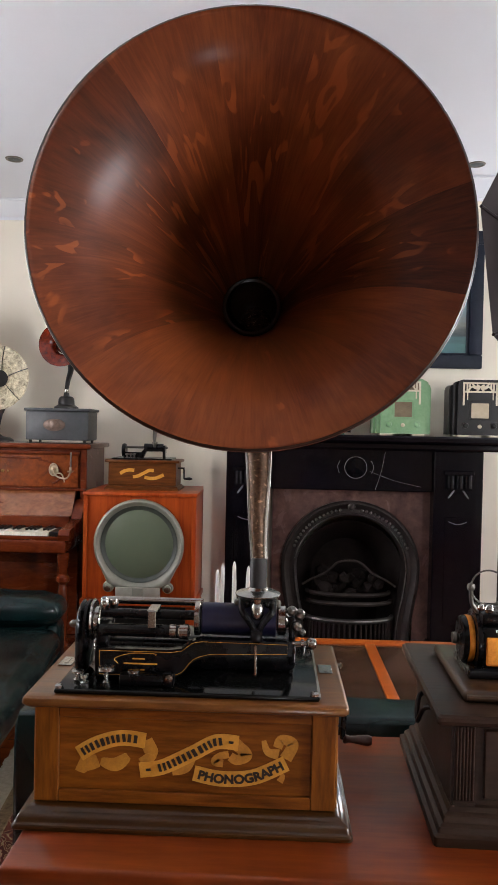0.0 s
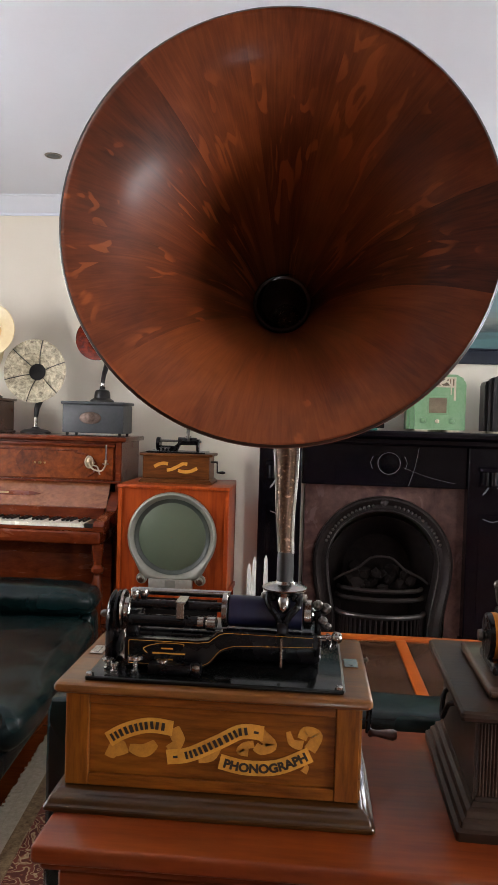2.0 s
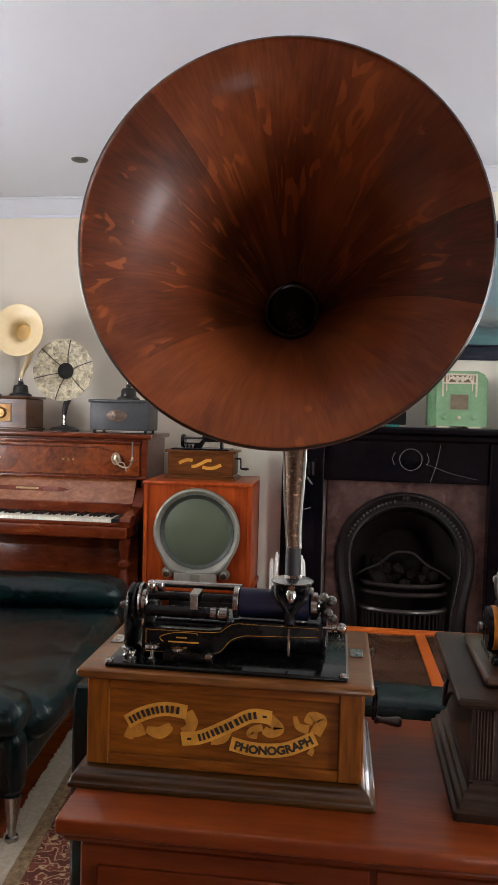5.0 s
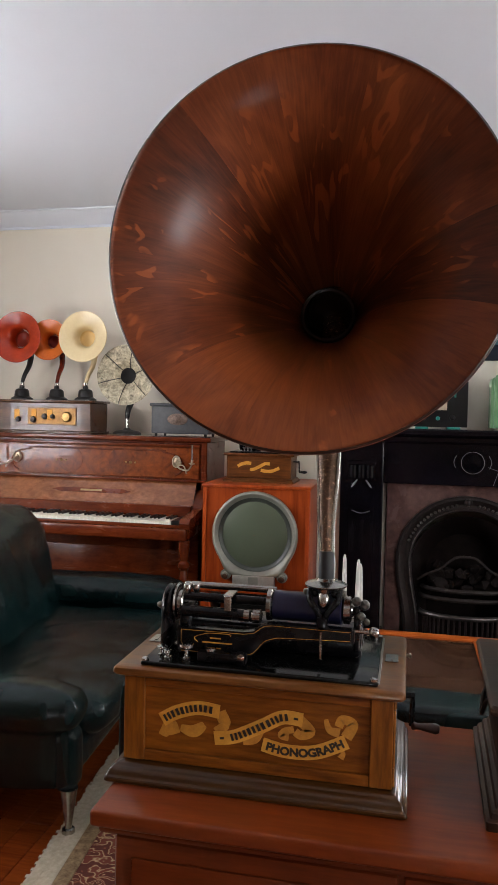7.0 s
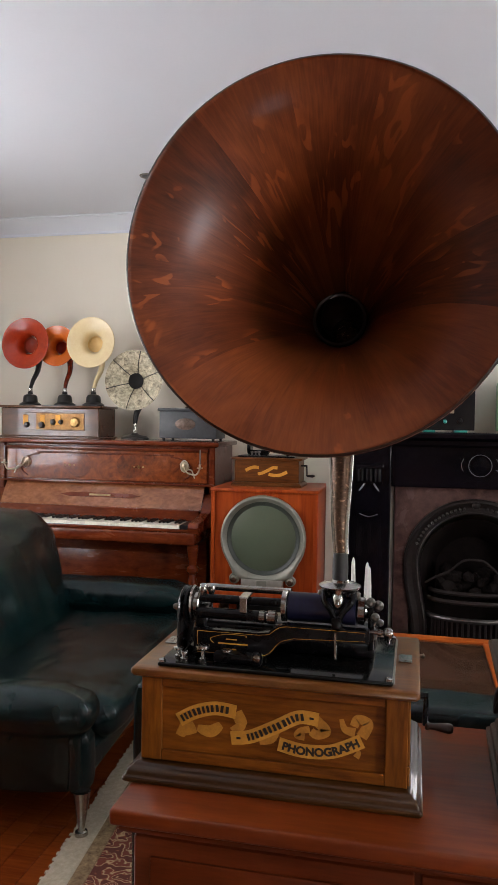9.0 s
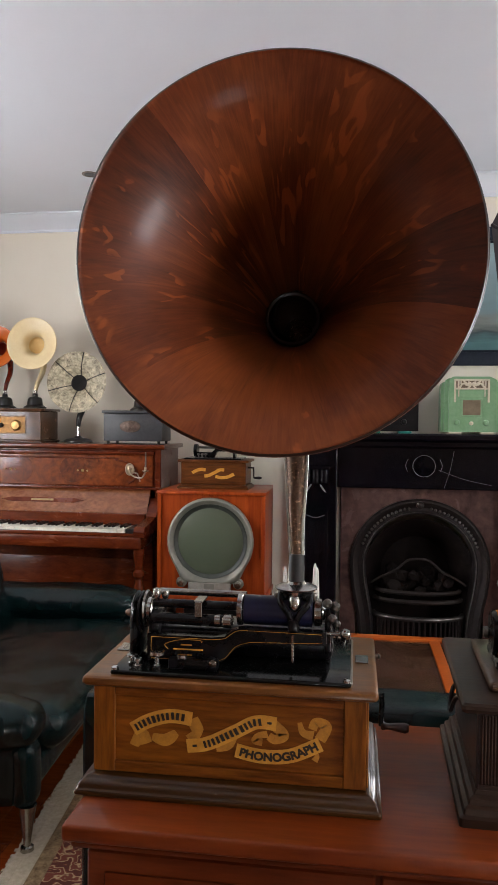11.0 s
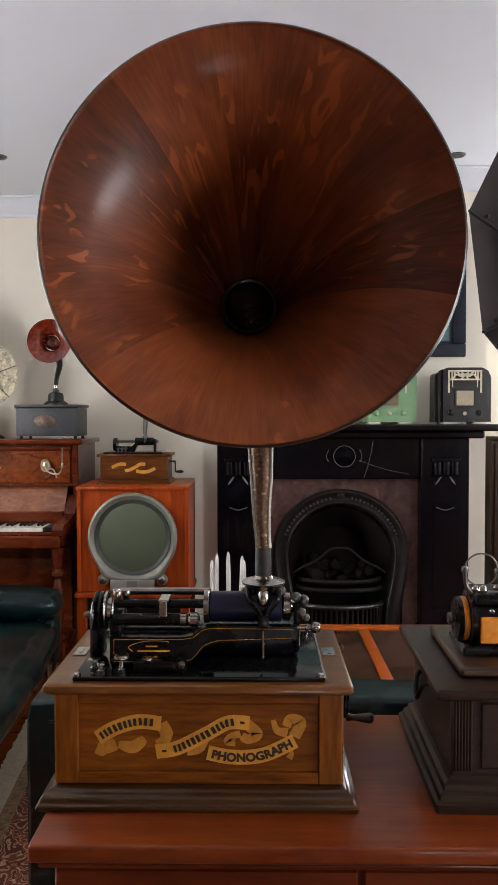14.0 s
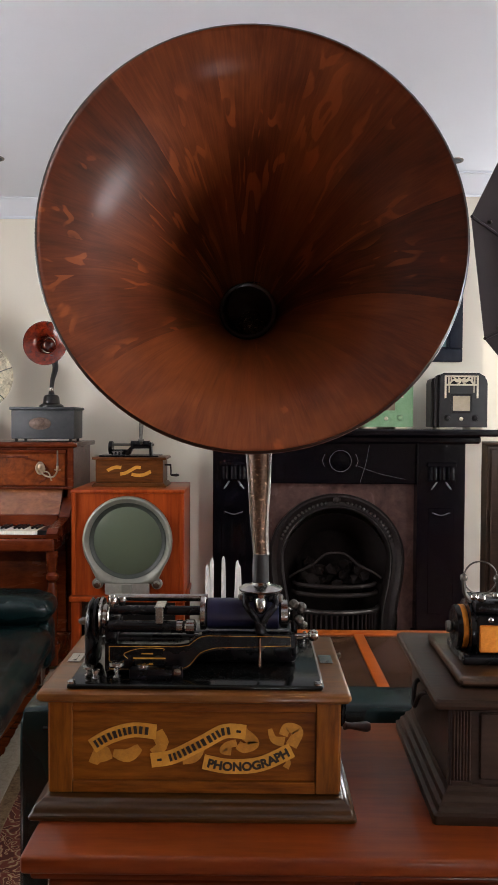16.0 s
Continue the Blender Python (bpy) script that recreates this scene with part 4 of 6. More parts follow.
    # front casting with a stepped outline
    top = curve2([(-0.140, 0.2285), (-0.03, 0.2285)], 2) + curve2([(-0.012, 0.231), (0.004, 0.243), (0.018, 0.246)], 3) + [(0.150, 0.245)]
    low = [(0.150, 0.224)] + curve2([(0.03, 0.220), (0.006, 0.212), (-0.012, 0.192), (-0.03, 0.186)], 3) + [(-0.140, 0.186)]
    front = part("front_casting", prism(bmesh.new(), top + low, 0.066, 0.082), ENAMEL, p, "black enamelled casting with gold line", 30)
    ln = bmesh.new()
    cen = (0.005, 0.216)
    pts = [(a * 0.955 + cen[0] * 0.045, 0.0655, b + (0.0035 if b < 0.218 and a < 0.03 else (-0.0035 if i < len(top) else 0.0035))) for i, (a, b) in enumerate(top + low)]
    tube(ln, pts + [pts[0]], [0.0004] * (len(pts) + 1), 4)
    part("gold_line", ln, GOLD, front, "thin gold line")
    sig = bmesh.new()
    tube(sig, spline([(-0.105, 0.0655, 0.206), (-0.110, 0.0655, 0.214), (-0.085, 0.0655, 0.222), (-0.052, 0.0655, 0.222), (-0.050, 0.0655, 0.219)], 5), [0.0005] * 21, 4)
    box(sig, -0.097, -0.047, 0.0653, 0.0658, 0.2055, 0.2078)
    box(sig, -0.084, -0.066, 0.0653, 0.0658, 0.213, 0.2150)
    box(sig, -0.084, -0.066, 0.0653, 0.0658, 0.1965, 0.1985)
    part("maker_mark", sig, GOLD, front, "gilt flourish over plain bars")
    # posts that carry the shafts
    for x, w in ((-0.134, 0.010),):
        ps = one_box(x - w, x + w, 0.085, 0.135, 0.1797, 0.262, 0.004, 2)
        part("bearing_post", ps, ENAMEL, p)
    # added block: stands for the dark reflection below the record and hides the back
    part("dark_zone_block", one_box(-0.030, 0.158, 0.122, 0.205, 0.1797, 0.2320, 0.012, 3), ENAMEL, p, "black block added for the dark zone under the record")
    part("rear_casting", one_box(-0.145, -0.031, 0.118, 0.205, 0.1797, 0.2300, 0.010, 3), ENAMEL, p)
    # driving pulley with belt guard
    wm = Matrix.Translation((-0.166, 0.11, 0.252)) @ Matrix.Rotation(radians(90), 4, "Y")
    part("belt_guard", one_box(-0.176, -0.158, 0.078, 0.142, 0.180, 0.262, 0.010, 3), ENAMEL, p)
    part("pulley", lathe(bmesh.new(), [(0.001, -0.006), (0.034, -0.006), (0.038, -0.003), (0.034, 0.001), (0.038, 0.005), (0.038, 0.009), (0.001, 0.010)], 40, wm), ENAMEL, p)
    wm2 = Matrix.Translation((-0.152, 0.11, 0.260)) @ Matrix.Rotation(radians(90), 4, "Y")
    part("governor_wheel", lathe(bmesh.new(), [(0.022, -0.003), (0.030, -0.003), (0.032, -0.001), (0.030, 0.002), (0.020, 0.003), (0.019, 0.009), (0.024, 0.010), (0.026, 0.012), (0.024, 0.014), (0.001, 0.015)], 40, wm2), CHROME, p, "nickel wheel rim")
    part("shaft_nut", turned(bmesh.new(), (-0.190, 0.11, 0.252), (-0.172, 0.11, 0.252), [(0.003, 0), (0.006, 0.25), (0.006, 0.6), (0.009, 0.7), (0.009, 1)], 12), STEEL, p)
    # shafts
    part("feed_screw", rod(bmesh.new(), (-0.138, 0.102, 0.2725), (0.008, 0.102, 0.2725), 0.0075, None, 18), ENAMEL, p)
    part("half_shaft", rod(bmesh.new(), (-0.138, 0.088, 0.2505), (-0.008, 0.088, 0.2505), 0.0095, None, 18), ENAMEL, p)
    part("back_rod", rod(bmesh.new(), (-0.138, 0.142, 0.2835), (0.012, 0.142, 0.2835), 0.0060, None, 14), CHROME, p)
    part("lower_shaft", rod(bmesh.new(), (-0.135, 0.10, 0.226), (0.02, 0.10, 0.226), 0.010, None, 14), ENAMEL, p)
    part("shaft_collar", turned(bmesh.new(), (-0.032, 0.088, 0.2505), (-0.002, 0.088, 0.2505), [(0.0105, 0), (0.0105, 0.3), (0.008, 0.35), (0.0115, 0.5), (0.0115, 0.9), (0.006, 1)], 18), CHROME, p)
    clip = one_box(-0.066, -0.050, 0.076, 0.116, 0.2815, 0.2845, 0.0008, 1)
    box(clip, -0.064, -0.052, 0.0745, 0.0775, 0.258, 0.2835, 0.0008, 1)
    part("scale_clip", clip, CHROME, p, "nickel clip on the shafts")
    kb = bmesh.new()
    for x, y, z in ((-0.134, 0.100, 0.288), (-0.122, 0.112, 0.287), (-0.138, 0.118, 0.288)):
        lathe(kb, [(0.0005, 0.007), (0.006, 0.005), (0.0075, 0.0), (0.006, -0.005), (0.003, -0.012)], 14, pose(x, y, z))
    part("oil_cup", kb, CHROME, p)
    # mandrel and record
    ym = 0.108
    part("record", lathe(bmesh.new(), [(0.019, 0.0), (0.0245, 0.001), (0.0245, 0.112), (0.019, 0.113)], 40, aim((0.014, ym, 0.267), (0.2, ym, 0.267))[0]), BLUEWAX, p, "dark blue wax record")
    part("mandrel_ring", lathe(bmesh.new(), [(0.010, 0), (0.0262, 0), (0.0262, 0.007), (0.022, 0.010), (0.01, 0.010)], 36, aim((0.004, ym, 0.267), (0.2, ym, 0.267))[0]), CHROME, p)
    part("mandrel_end", lathe(bmesh.new(), [(0.019, 0), (0.0225, 0.002), (0.0225, 0.012), (0.018, 0.014), (0.012, 0.014), (0.006, 0.022), (0.001, 0.022)], 36, aim((0.128, ym, 0.267), (0.2, ym, 0.267))[0]), CHROME, p)
    # end gate, small nuts and the lever with a ball
    gate = one_box(0.146, 0.156, 0.096, 0.128, 0.2000, 0.276, 0.004, 2)
    part("end_gate", gate, ENAMEL, p)
    for x, y, z, r in ((0.150, 0.100, 0.284, 0.008), (0.162, 0.112, 0.276, 0.009), (0.158, 0.090, 0.262, 0.0075), (0.166, 0.104, 0.250, 0.006)):
        part("gate_nut", lathe(bmesh.new(), [(0.0005, r), (r * 0.75, r * 0.7), (r, 0), (r * 0.75, -r * 0.7), (0.0005, -r)], 12, pose(x, y, z, 20, 30, 0)), STEEL, p)
    part("lever", turned(bmesh.new(), (0.150, 0.085, 0.239), (0.188, 0.085, 0.239), [(0.0035, 0), (0.0035, 0.35), (0.006, 0.37), (0.006, 0.48), (0.004, 0.50), (0.004, 0.56), (0.0062, 0.60), (0.0085, 0.68), (0.0092, 0.78), (0.0085, 0.88), (0.0062, 0.96), (0.0008, 1)], 18), CHROME, p, "nickel lever with ball end")
    # knobs at the front of the bed plate
    thumb_screw(p, -0.119, 0.050, 0.1795, 0.012, 0.028)
    thumb_screw(p, -0.080, 0.056, 0.1795, 0.009, 0.022)
    thumb_screw(p, -0.163, 0.058, 0.1795, 0.009, 0.018)
    thumb_screw(p, -0.150, 0.046, 0.1795, 0.006, 0.016)
    bl = bmesh.new()
    box(bl, -0.100, -0.020, 0.045, 0.064, 0.1797, 0.196, 0.003, 2)
    box(bl, -0.035, -0.020, 0.040, 0.052, 0.1797, 0.202, 0.003, 2)
    part("brake_block", bl, ENAMEL, p)
    part("brake_bolt", lathe(bmesh.new(), [(0.006, 0), (0.006, 0.004), (0.0005, 0.006)], 8, pose(-0.026, 0.040, 0.195, 90, 0, 0)), CHROME, p)
    # carriage: saucer, fork, stylus pin
    nx, ny = 0.098, 0.118
    fork = bmesh.new()
    tube(fork, spline([(nx - 0.024, ny - 0.012, 0.298), (nx - 0.022, ny - 0.032, 0.285), (nx - 0.008, ny - 0.040, 0.268), (nx, ny - 0.044, 0.250)], 5), [0.0055] * 16, 10)
    tube(fork, spline([(nx + 0.024, ny - 0.012, 0.298), (nx + 0.022, ny - 0.032, 0.285), (nx + 0.008, ny - 0.040, 0.268), (nx, ny - 0.044, 0.250)], 5), [0.0055] * 16, 10)
    box(fork, nx - 0.009, nx + 0.009, ny - 0.052, ny - 0.030, 0.236, 0.262, 0.004, 2)
    part("carriage_fork", fork, ENAMEL, p)
    part("saucer", lathe(bmesh.new(), [(0.001, 0.290), (0.012, 0.291), (0.026, 0.296), (0.034, 0.303), (0.035, 0.306), (0.030, 0.309), (0.016, 0.312), (0.0135, 0.316), (0.001, 0.316)], 40, pose(nx, ny, 0)), CHROME, p, "nickel saucer under the horn neck")
    for dx in (-0.03, -0.016, 0.016, 0.03):
        part("saucer_screw", lathe(bmesh.new(), [(0.0005, 0.006), (0.005, 0.004), (0.006, 0), (0.004, -0.006), (0.0005, -0.008)], 12, pose(nx + dx, ny - 0.025 + abs(dx) * 0.4, 0.294)), STEEL if abs(dx) > 0.02 else ENAMEL, p)
    part("swivel", turned(bmesh.new(), (nx, ny - 0.030, 0.272), (nx, ny - 0.026, 0.302), [(0.006, 0), (0.010, 0.2), (0.010, 0.6), (0.007, 0.8), (0.009, 1)], 16), CHROME, p)
    part("stylus_pin", rod(bmesh.new(), (nx - 0.001, 0.064, 0.196), (nx - 0.001, 0.064, 0.240), 0.0022, None, 8), CHROME, p)
    # horn neck: rubber sleeve, then a mottled metal swan neck
    part("sleeve", turned(bmesh.new(), (nx, ny, 0.312), (nx, ny, 0.362), [(0.0128, 0), (0.0132, 0.5), (0.0122, 1)], 24), RUBBER, p, "black rubber sleeve")
    # crank
    arm = bmesh.new()
    rod(arm, (0.2175, 0.222, 0.106), (0.246, 0.222, 0.106), 0.006, None, 12)
    tube(arm, spline([(0.243, 0.222, 0.112), (0.244, 0.222, 0.090), (0.243, 0.222, 0.068), (0.243, 0.222, 0.052)], 4), [0.0045] * 13, 10)
    ck = part("crank", arm, ENAMEL, p, "black iron crank")
    part("grip", turned(bmesh.new(), (0.243, 0.222, 0.052), (0.292, 0.222, 0.050), [(0.006, 0), (0.008, 0.08), (0.006, 0.16), (0.0055, 0.3), (0.008, 0.62), (0.0095, 0.85), (0.007, 0.97), (0.001, 1)], 18), GRIP, ck, "polished dark red wooden grip")
    part("latch", turned(bmesh.new(), (0.2315, 0.235, 0.160), (0.241, 0.235, 0.160), [(0.003, 0), (0.003, 0.5), (0.006, 0.6), (0.001, 1)], 10), STEEL, p)
    # the works stand on the raised lid
    for ob in p.children:
        if ob.name.split(".")[0] not in ("base_moulding", "case", "stile", "side_frame", "side_panel", "rail", "panel", "banner", "crank"):
            ob.location.z += 0.013
    return p


PHONO = pose(0.0115, -0.031, DZ) @ Matrix.Diagonal((1.015, 1, 1, 1))
cylinder_phonograph(PHONO)

# the wooden horn: its axis is the local z axis, which points out of the mouth
HORN = Matrix.Translation((0.0973, -0.1494, 1.5876)) @ Matrix.Rotation(radians(1.6), 4, "Z") @ Matrix.Rotation(radians(90 - 5.9), 4, "X") @ Matrix.Scale(1.012, 4)
horn = thing("phonograph_horn", HORN, "large flared oak horn with varnished flecked grain", "horn")
hp = [(0.270, 0.0), (0.259, -0.005), (0.240, -0.0150), (0.214, -0.0325), (0.186, -0.060), (0.157, -0.099), (0.129, -0.152), (0.103, -0.215), (0.080, -0.280), (0.064, -0.334), (0.055, -0.374), (0.050, -0.397)]
hp = [(v.x, v.z) for v in spline([(r, 0, z) for r, z in hp], 4)]
inner = hp
outer = [(r + 0.006, z - 0.003) for r, z in hp]
part("bell", lathe(bmesh.new(), outer[::-1] + [(0.2750, 0.001), (0.2720, 0.003)] + inner, 96, None, squash=(1.0, 1.010)), OAK_HORN, horn, "varnished oak bell", 50)
# dark plug added to stand for the shade inside the neck
part("throat_shade_cup", lathe(bmesh.new(), [(0.0445, -0.395), (0.043, -0.420), (0.036, -0.442), (0.018, -0.456), (0.001, -0.460)], 32), RIM, horn, "dark glossy cup standing for the shade down the throat")
part("rim", lathe(bmesh.new(), [(0.2720, 0.0032), (0.2748, 0.0020), (0.2758, -0.001), (0.2748, -0.0025)], 96, None, squash=(1.0, 1.010)), RIM, horn, "thin dark rim", 60)
part("throat_ring", lathe(bmesh.new(), [(0.0500, -0.385), (0.0485, -0.384), (0.044, -0.386), (0.044, -0.399), (0.058, -0.399), (0.058, -0.377)], 40), RIM, horn, "dark throat ring")
inv = HORN.inverted()
nk = PHONO @ Vector((0.098, 0.118, 0.373))
pts = spline([nk, (0.108, 0.097, 1.186), (0.1075, 0.11, 1.256), (0.104, 0.143, 1.346), (0.099, 0.233, 1.436), (0.096, 0.298, 1.506), (0.094, 0.348, 1.541), (0.094, 0.323, 1.556), (0.096, 0.263, 1.553), (0.097, 0.238, 1.552)], 6)
rr = [0.0104 + (0.046 - 0.0104) * min(1, max(0, (i - 2) / (len(pts) - 14))) ** 1.22 for i in range(len(pts))]
part("swan_neck", tube(bmesh.new(), [inv @ p_ for p_ in pts], rr, 28, caps=False), HAMMERED, horn, "mottled brown and silver metal swan neck", 50)
part("neck_seam", tube(bmesh.new(), [inv @ (p_ + Vector((r_ * 0.93, -r_ * 0.36, 0))) for p_, r_ in list(zip(pts, rr))[:26]], [0.0040] * 26, 8), CHROME, horn, "bright nickel seam")
part("neck_seam", tube(bmesh.new(), [inv @ (p_ + Vector((-r_ * 0.93, -r_ * 0.36, 0))) for p_, r_ in list(zip(pts, rr))[:26]], [0.0030] * 26, 8), CHROME, horn, "bright nickel seam")


def second_phonograph():
    """A dark walnut phonograph beside the first; its works stand on a worn board."""
    p = thing("dark_phonograph", pose(0.365, -0.037, DZ, 0, 0, -1.6), "dark walnut cabinet phonograph with fluted corners", "phonograph")
    W = 0.42
    part("base_moulding", moulded_base(bmesh.new(), 0.0, W, 0.0, 0.352, [(0, 0), (0, 0.013), (0.003, 0.015), (0.006, 0.016), (0.008, 0.024), (0.012, 0.027), (0.014, 0.028), (0.016, 0.036), (0.020, 0.039), (0.022, 0.040), (0.025, 0.046), (0.03, 0.048)]), WALNUT, p, "stepped dark base moulding", 20)
    part("case", one_box(0.026, W - 0.026, 0.030, 0.325, 0.046, 0.166), WALNUT, p)
    part("lid_board", moulded_base(bmesh.new(), 0.001, W, 0.004, 0.362, [(0.016, 0.148), (0.006, 0.150), (0.001, 0.153), (0, 0.158), (0.001, 0.163), (0.005, 0.166), (0.03, 0.167)]), WALNUT, p, "dull dark top board", 22)
    for x in (0.032, W - 0.062):
        corner = part("fluted_corner", one_box(x - 0.002, x + 0.028, 0.0284, 0.0299, 0.0465, 0.1655), WALNUT, p)
        for z0, z1 in ((0.0465, 0.053), (0.160, 0.1655)):
            part("block", one_box(x - 0.0025, x + 0.0285, 0.0262, 0.0283, z0, z1), WALNUT, corner)
        for k in range(6):
            part("flute", rod(bmesh.new(), (x + 0.002 + k * 0.0046, 0.0282, 0.054), (x + 0.002 + k * 0.0046, 0.0282, 0.159), 0.0020, None, 8), WALNUT, corner)
    part("front_panel", one_box(0.072, W - 0.072, 0.0265, 0.0298, 0.056, 0.156, 0.002, 1), WALNUT, p)
    hd = bmesh.new()
    tube(hd, spline([(0.024, 0.14, 0.128), (0.008, 0.15, 0.122), (0.002, 0.175, 0.092), (0.008, 0.20, 0.122), (0.024, 0.21, 0.128)], 6), [0.004] * 25, 8)
    lathe(hd, [(0.010, 0), (0.008, 0.004), (0.001, 0.006)], 12, pose(0.026, 0.14, 0.128, 0, -90, 0))
    lathe(hd, [(0.010, 0), (0.008, 0.004), (0.001, 0.006)], 12, pose(0.026, 0.21, 0.128, 0, -90, 0))
    part("drop_handle", hd, IRON, p, "black iron drop handle")
    bd = part("works_board", one_box(0.048, 0.34, 0.055, 0.300, 0.1672, 0.184, 0.007, 3), BOARD, p, "worn rounded oak board")
    part("board_edge", tube(bmesh.new(), [(0.052, 0.0545, 0.176), (0.34, 0.0545, 0.176)], [0.004] * 2, 8), BOARD, bd)
    wm = Matrix.Translation((0.078, 0.165, 0.232)) @ Matrix.Rotation(radians(90), 4, "Y")
    part("drum", lathe(bmesh.new(), [(0.001, -0.014), (0.034, -0.014), (0.036, -0.011), (0.036, 0.004), (0.047, 0.005), (0.048, 0.009), (0.047, 0.013), (0.001, 0.014)], 36, wm), ENAMEL, p, "black flywheel on a brass drum")
    # band in place of the amber reflection on the black drum
    part("drum_glow_band", lathe(bmesh.new(), [(0.0362, -0.0060), (0.0368, -0.005), (0.0368, 0.001), (0.0362, 0.003)], 36, wm), AMBER, p, "amber reflection on the drum, laid on as a band")
    part("drum_nut", lathe(bmesh.new(), [(0.009, -0.026), (0.010, -0.020), (0.006, -0.016), (0.006, -0.012)], 12, wm, True), STEEL, p)
    part("foot_block", one_box(0.066, 0.30, 0.11, 0.22, 0.184, 0.2, 0.003, 1), ENAMEL, p)
    fr = bmesh.new()
    box(fr, 0.090, 0.30, 0.12, 0.21, 0.2, 0.262, 0.004, 2)
    box(fr, 0.088, 0.30, 0.125, 0.205, 0.2625, 0.282, 0.006, 2)
    part("motor_case", fr, ENAMEL, p)
    part("name_plate", one_box(0.094, 0.19, 0.116, 0.1195, 0.203, 0.247, 0.002, 1), AMBER, p, "brass plate on the works with an orange glow in its colour")
    kn = bmesh.new()
    for x, y, z, r in ((0.100, 0.13, 0.288, 0.008), (0.125, 0.14, 0.290, 0.006), (0.150, 0.13, 0.288, 0.009), (0.085, 0.12, 0.292, 0.006), (0.112, 0.118, 0.256, 0.005)):
        lathe(kn, [(0.0005, r), (r * 0.8, r * 0.6), (r, 0), (r * 0.8, -r * 0.6), (0.0005, -r)], 12, pose(x, y, z))
    part("oil_cup", kn, CHROME, p)
    lv = bmesh.new()
    tube(lv, spline([(0.094, 0.150, 0.240), (0.088, 0.150, 0.275), (0.078, 0.150, 0.292), (0.076, 0.150, 0.315)], 5), [0.0035] * 16, 8)
    lathe(lv, [(0.0005, 0.007), (0.0052, 0.0045), (0.0065, 0), (0.0052, -0.0045), (0.0005, -0.007)], 14, pose(0.076, 0.150, 0.317))
    part("lift_bar", lv, STEEL, p, "dull steel lift bar")
    part("lift_ring", tube(bmesh.new(), [(0.103 + 0.027 * math.cos(a), 0.150, 0.317 + 0.027 * math.sin(a)) for a in [k * math.pi / 20 for k in range(41)]], [0.0014] * 41, 8), STEEL, p, "thin steel ring")
    lv2 = bmesh.new()
    tube(lv2, [(0.131, 0.150, 0.312), (0.134, 0.150, 0.29)], [0.003, 0.004], 8)
    lathe(lv2, [(0.0005, 0.007), (0.006, 0.004), (0.007, 0), (0.006, -0.004), (0.0005, -0.007)], 12, pose(0.131, 0.150, 0.315))
    part("lift_link", lv2, STEEL, p)
    # support for the horn
    part("horn_post", tube(bmesh.new(), spline([(0.30, 0.20, 0.27), (0.32, 0.24, 0.45), (0.335, 0.30, 0.62), (0.34, 0.30, 0.70)], 6), [0.012] * 19, 12), ENAMEL, p)
    for ob in p.children:
        if ob.name.split(".")[0] not in ("base_moulding", "case", "fluted_corner", "front_panel"):
            ob.location.z += 0.016
    return p


second_phonograph()
petal = thing("petal_horn", Matrix.Translation((0.654, -0.140, 1.568)) @ Matrix.Rotation(radians(90), 4, "X"), "black painted tin horn with flat petal panels", "horn")
NP = 11
for k in range(NP):
    a0, a1 = 2 * math.pi * (k - 0.5) / NP + radians(187), 2 * math.pi * (k + 0.5) / NP + radians(187)
    pr = [(0.2805, 0.0), (0.235, -0.05), (0.18, -0.12), (0.12, -0.21), (0.07, -0.31), (0.03, -0.40)]
    bm = bmesh.new()
    sweep(bm, [[(r * math.cos(a), r * math.sin(a), z) for a in (a0, a1)] for r, z in pr], close=False)
    bmesh.ops.solidify(bm, geom=bm.faces, thickness=0.0015)
    part("petal", bm, HORNBLACK, petal)
    sm = bmesh.new()
    tube(sm, [(r * 0.998 * math.cos(a1), r * 0.998 * math.sin(a1), z + 0.001) for r, z in pr], [0.0022] * len(pr), 6)
    part("petal_seam", sm, HORNBLACK, petal)
    for s in (0.12, 0.45, 0.75):
        i = int(s * 5)
        r, z = pr[i][0] * (1 - (s * 5 - i)) + pr[i + 1][0] * (s * 5 - i), pr[i][1] * (1 - (s * 5 - i)) + pr[i + 1][1] * (s * 5 - i)
        part("rivet", lathe(bmesh.new(), [(0.0005, 0.003), (0.0025, 0.0015), (0.003, 0)], 8, pose((r - 0.006) * math.cos(a1 - 0.025), (r - 0.006) * math.sin(a1 - 0.025), z)), STEEL, petal)
part("throat_pipe", tube(bmesh.new(), spline([(0, 0, -0.39), (0, 0, -0.43), (0.0, -0.03, -0.455), (0.005, -0.08, -0.43), (0.010, -0.072, -0.37)], 5), [0.03 - 0.0008 * i for i in range(21)], 16), HORNBLACK, petal)

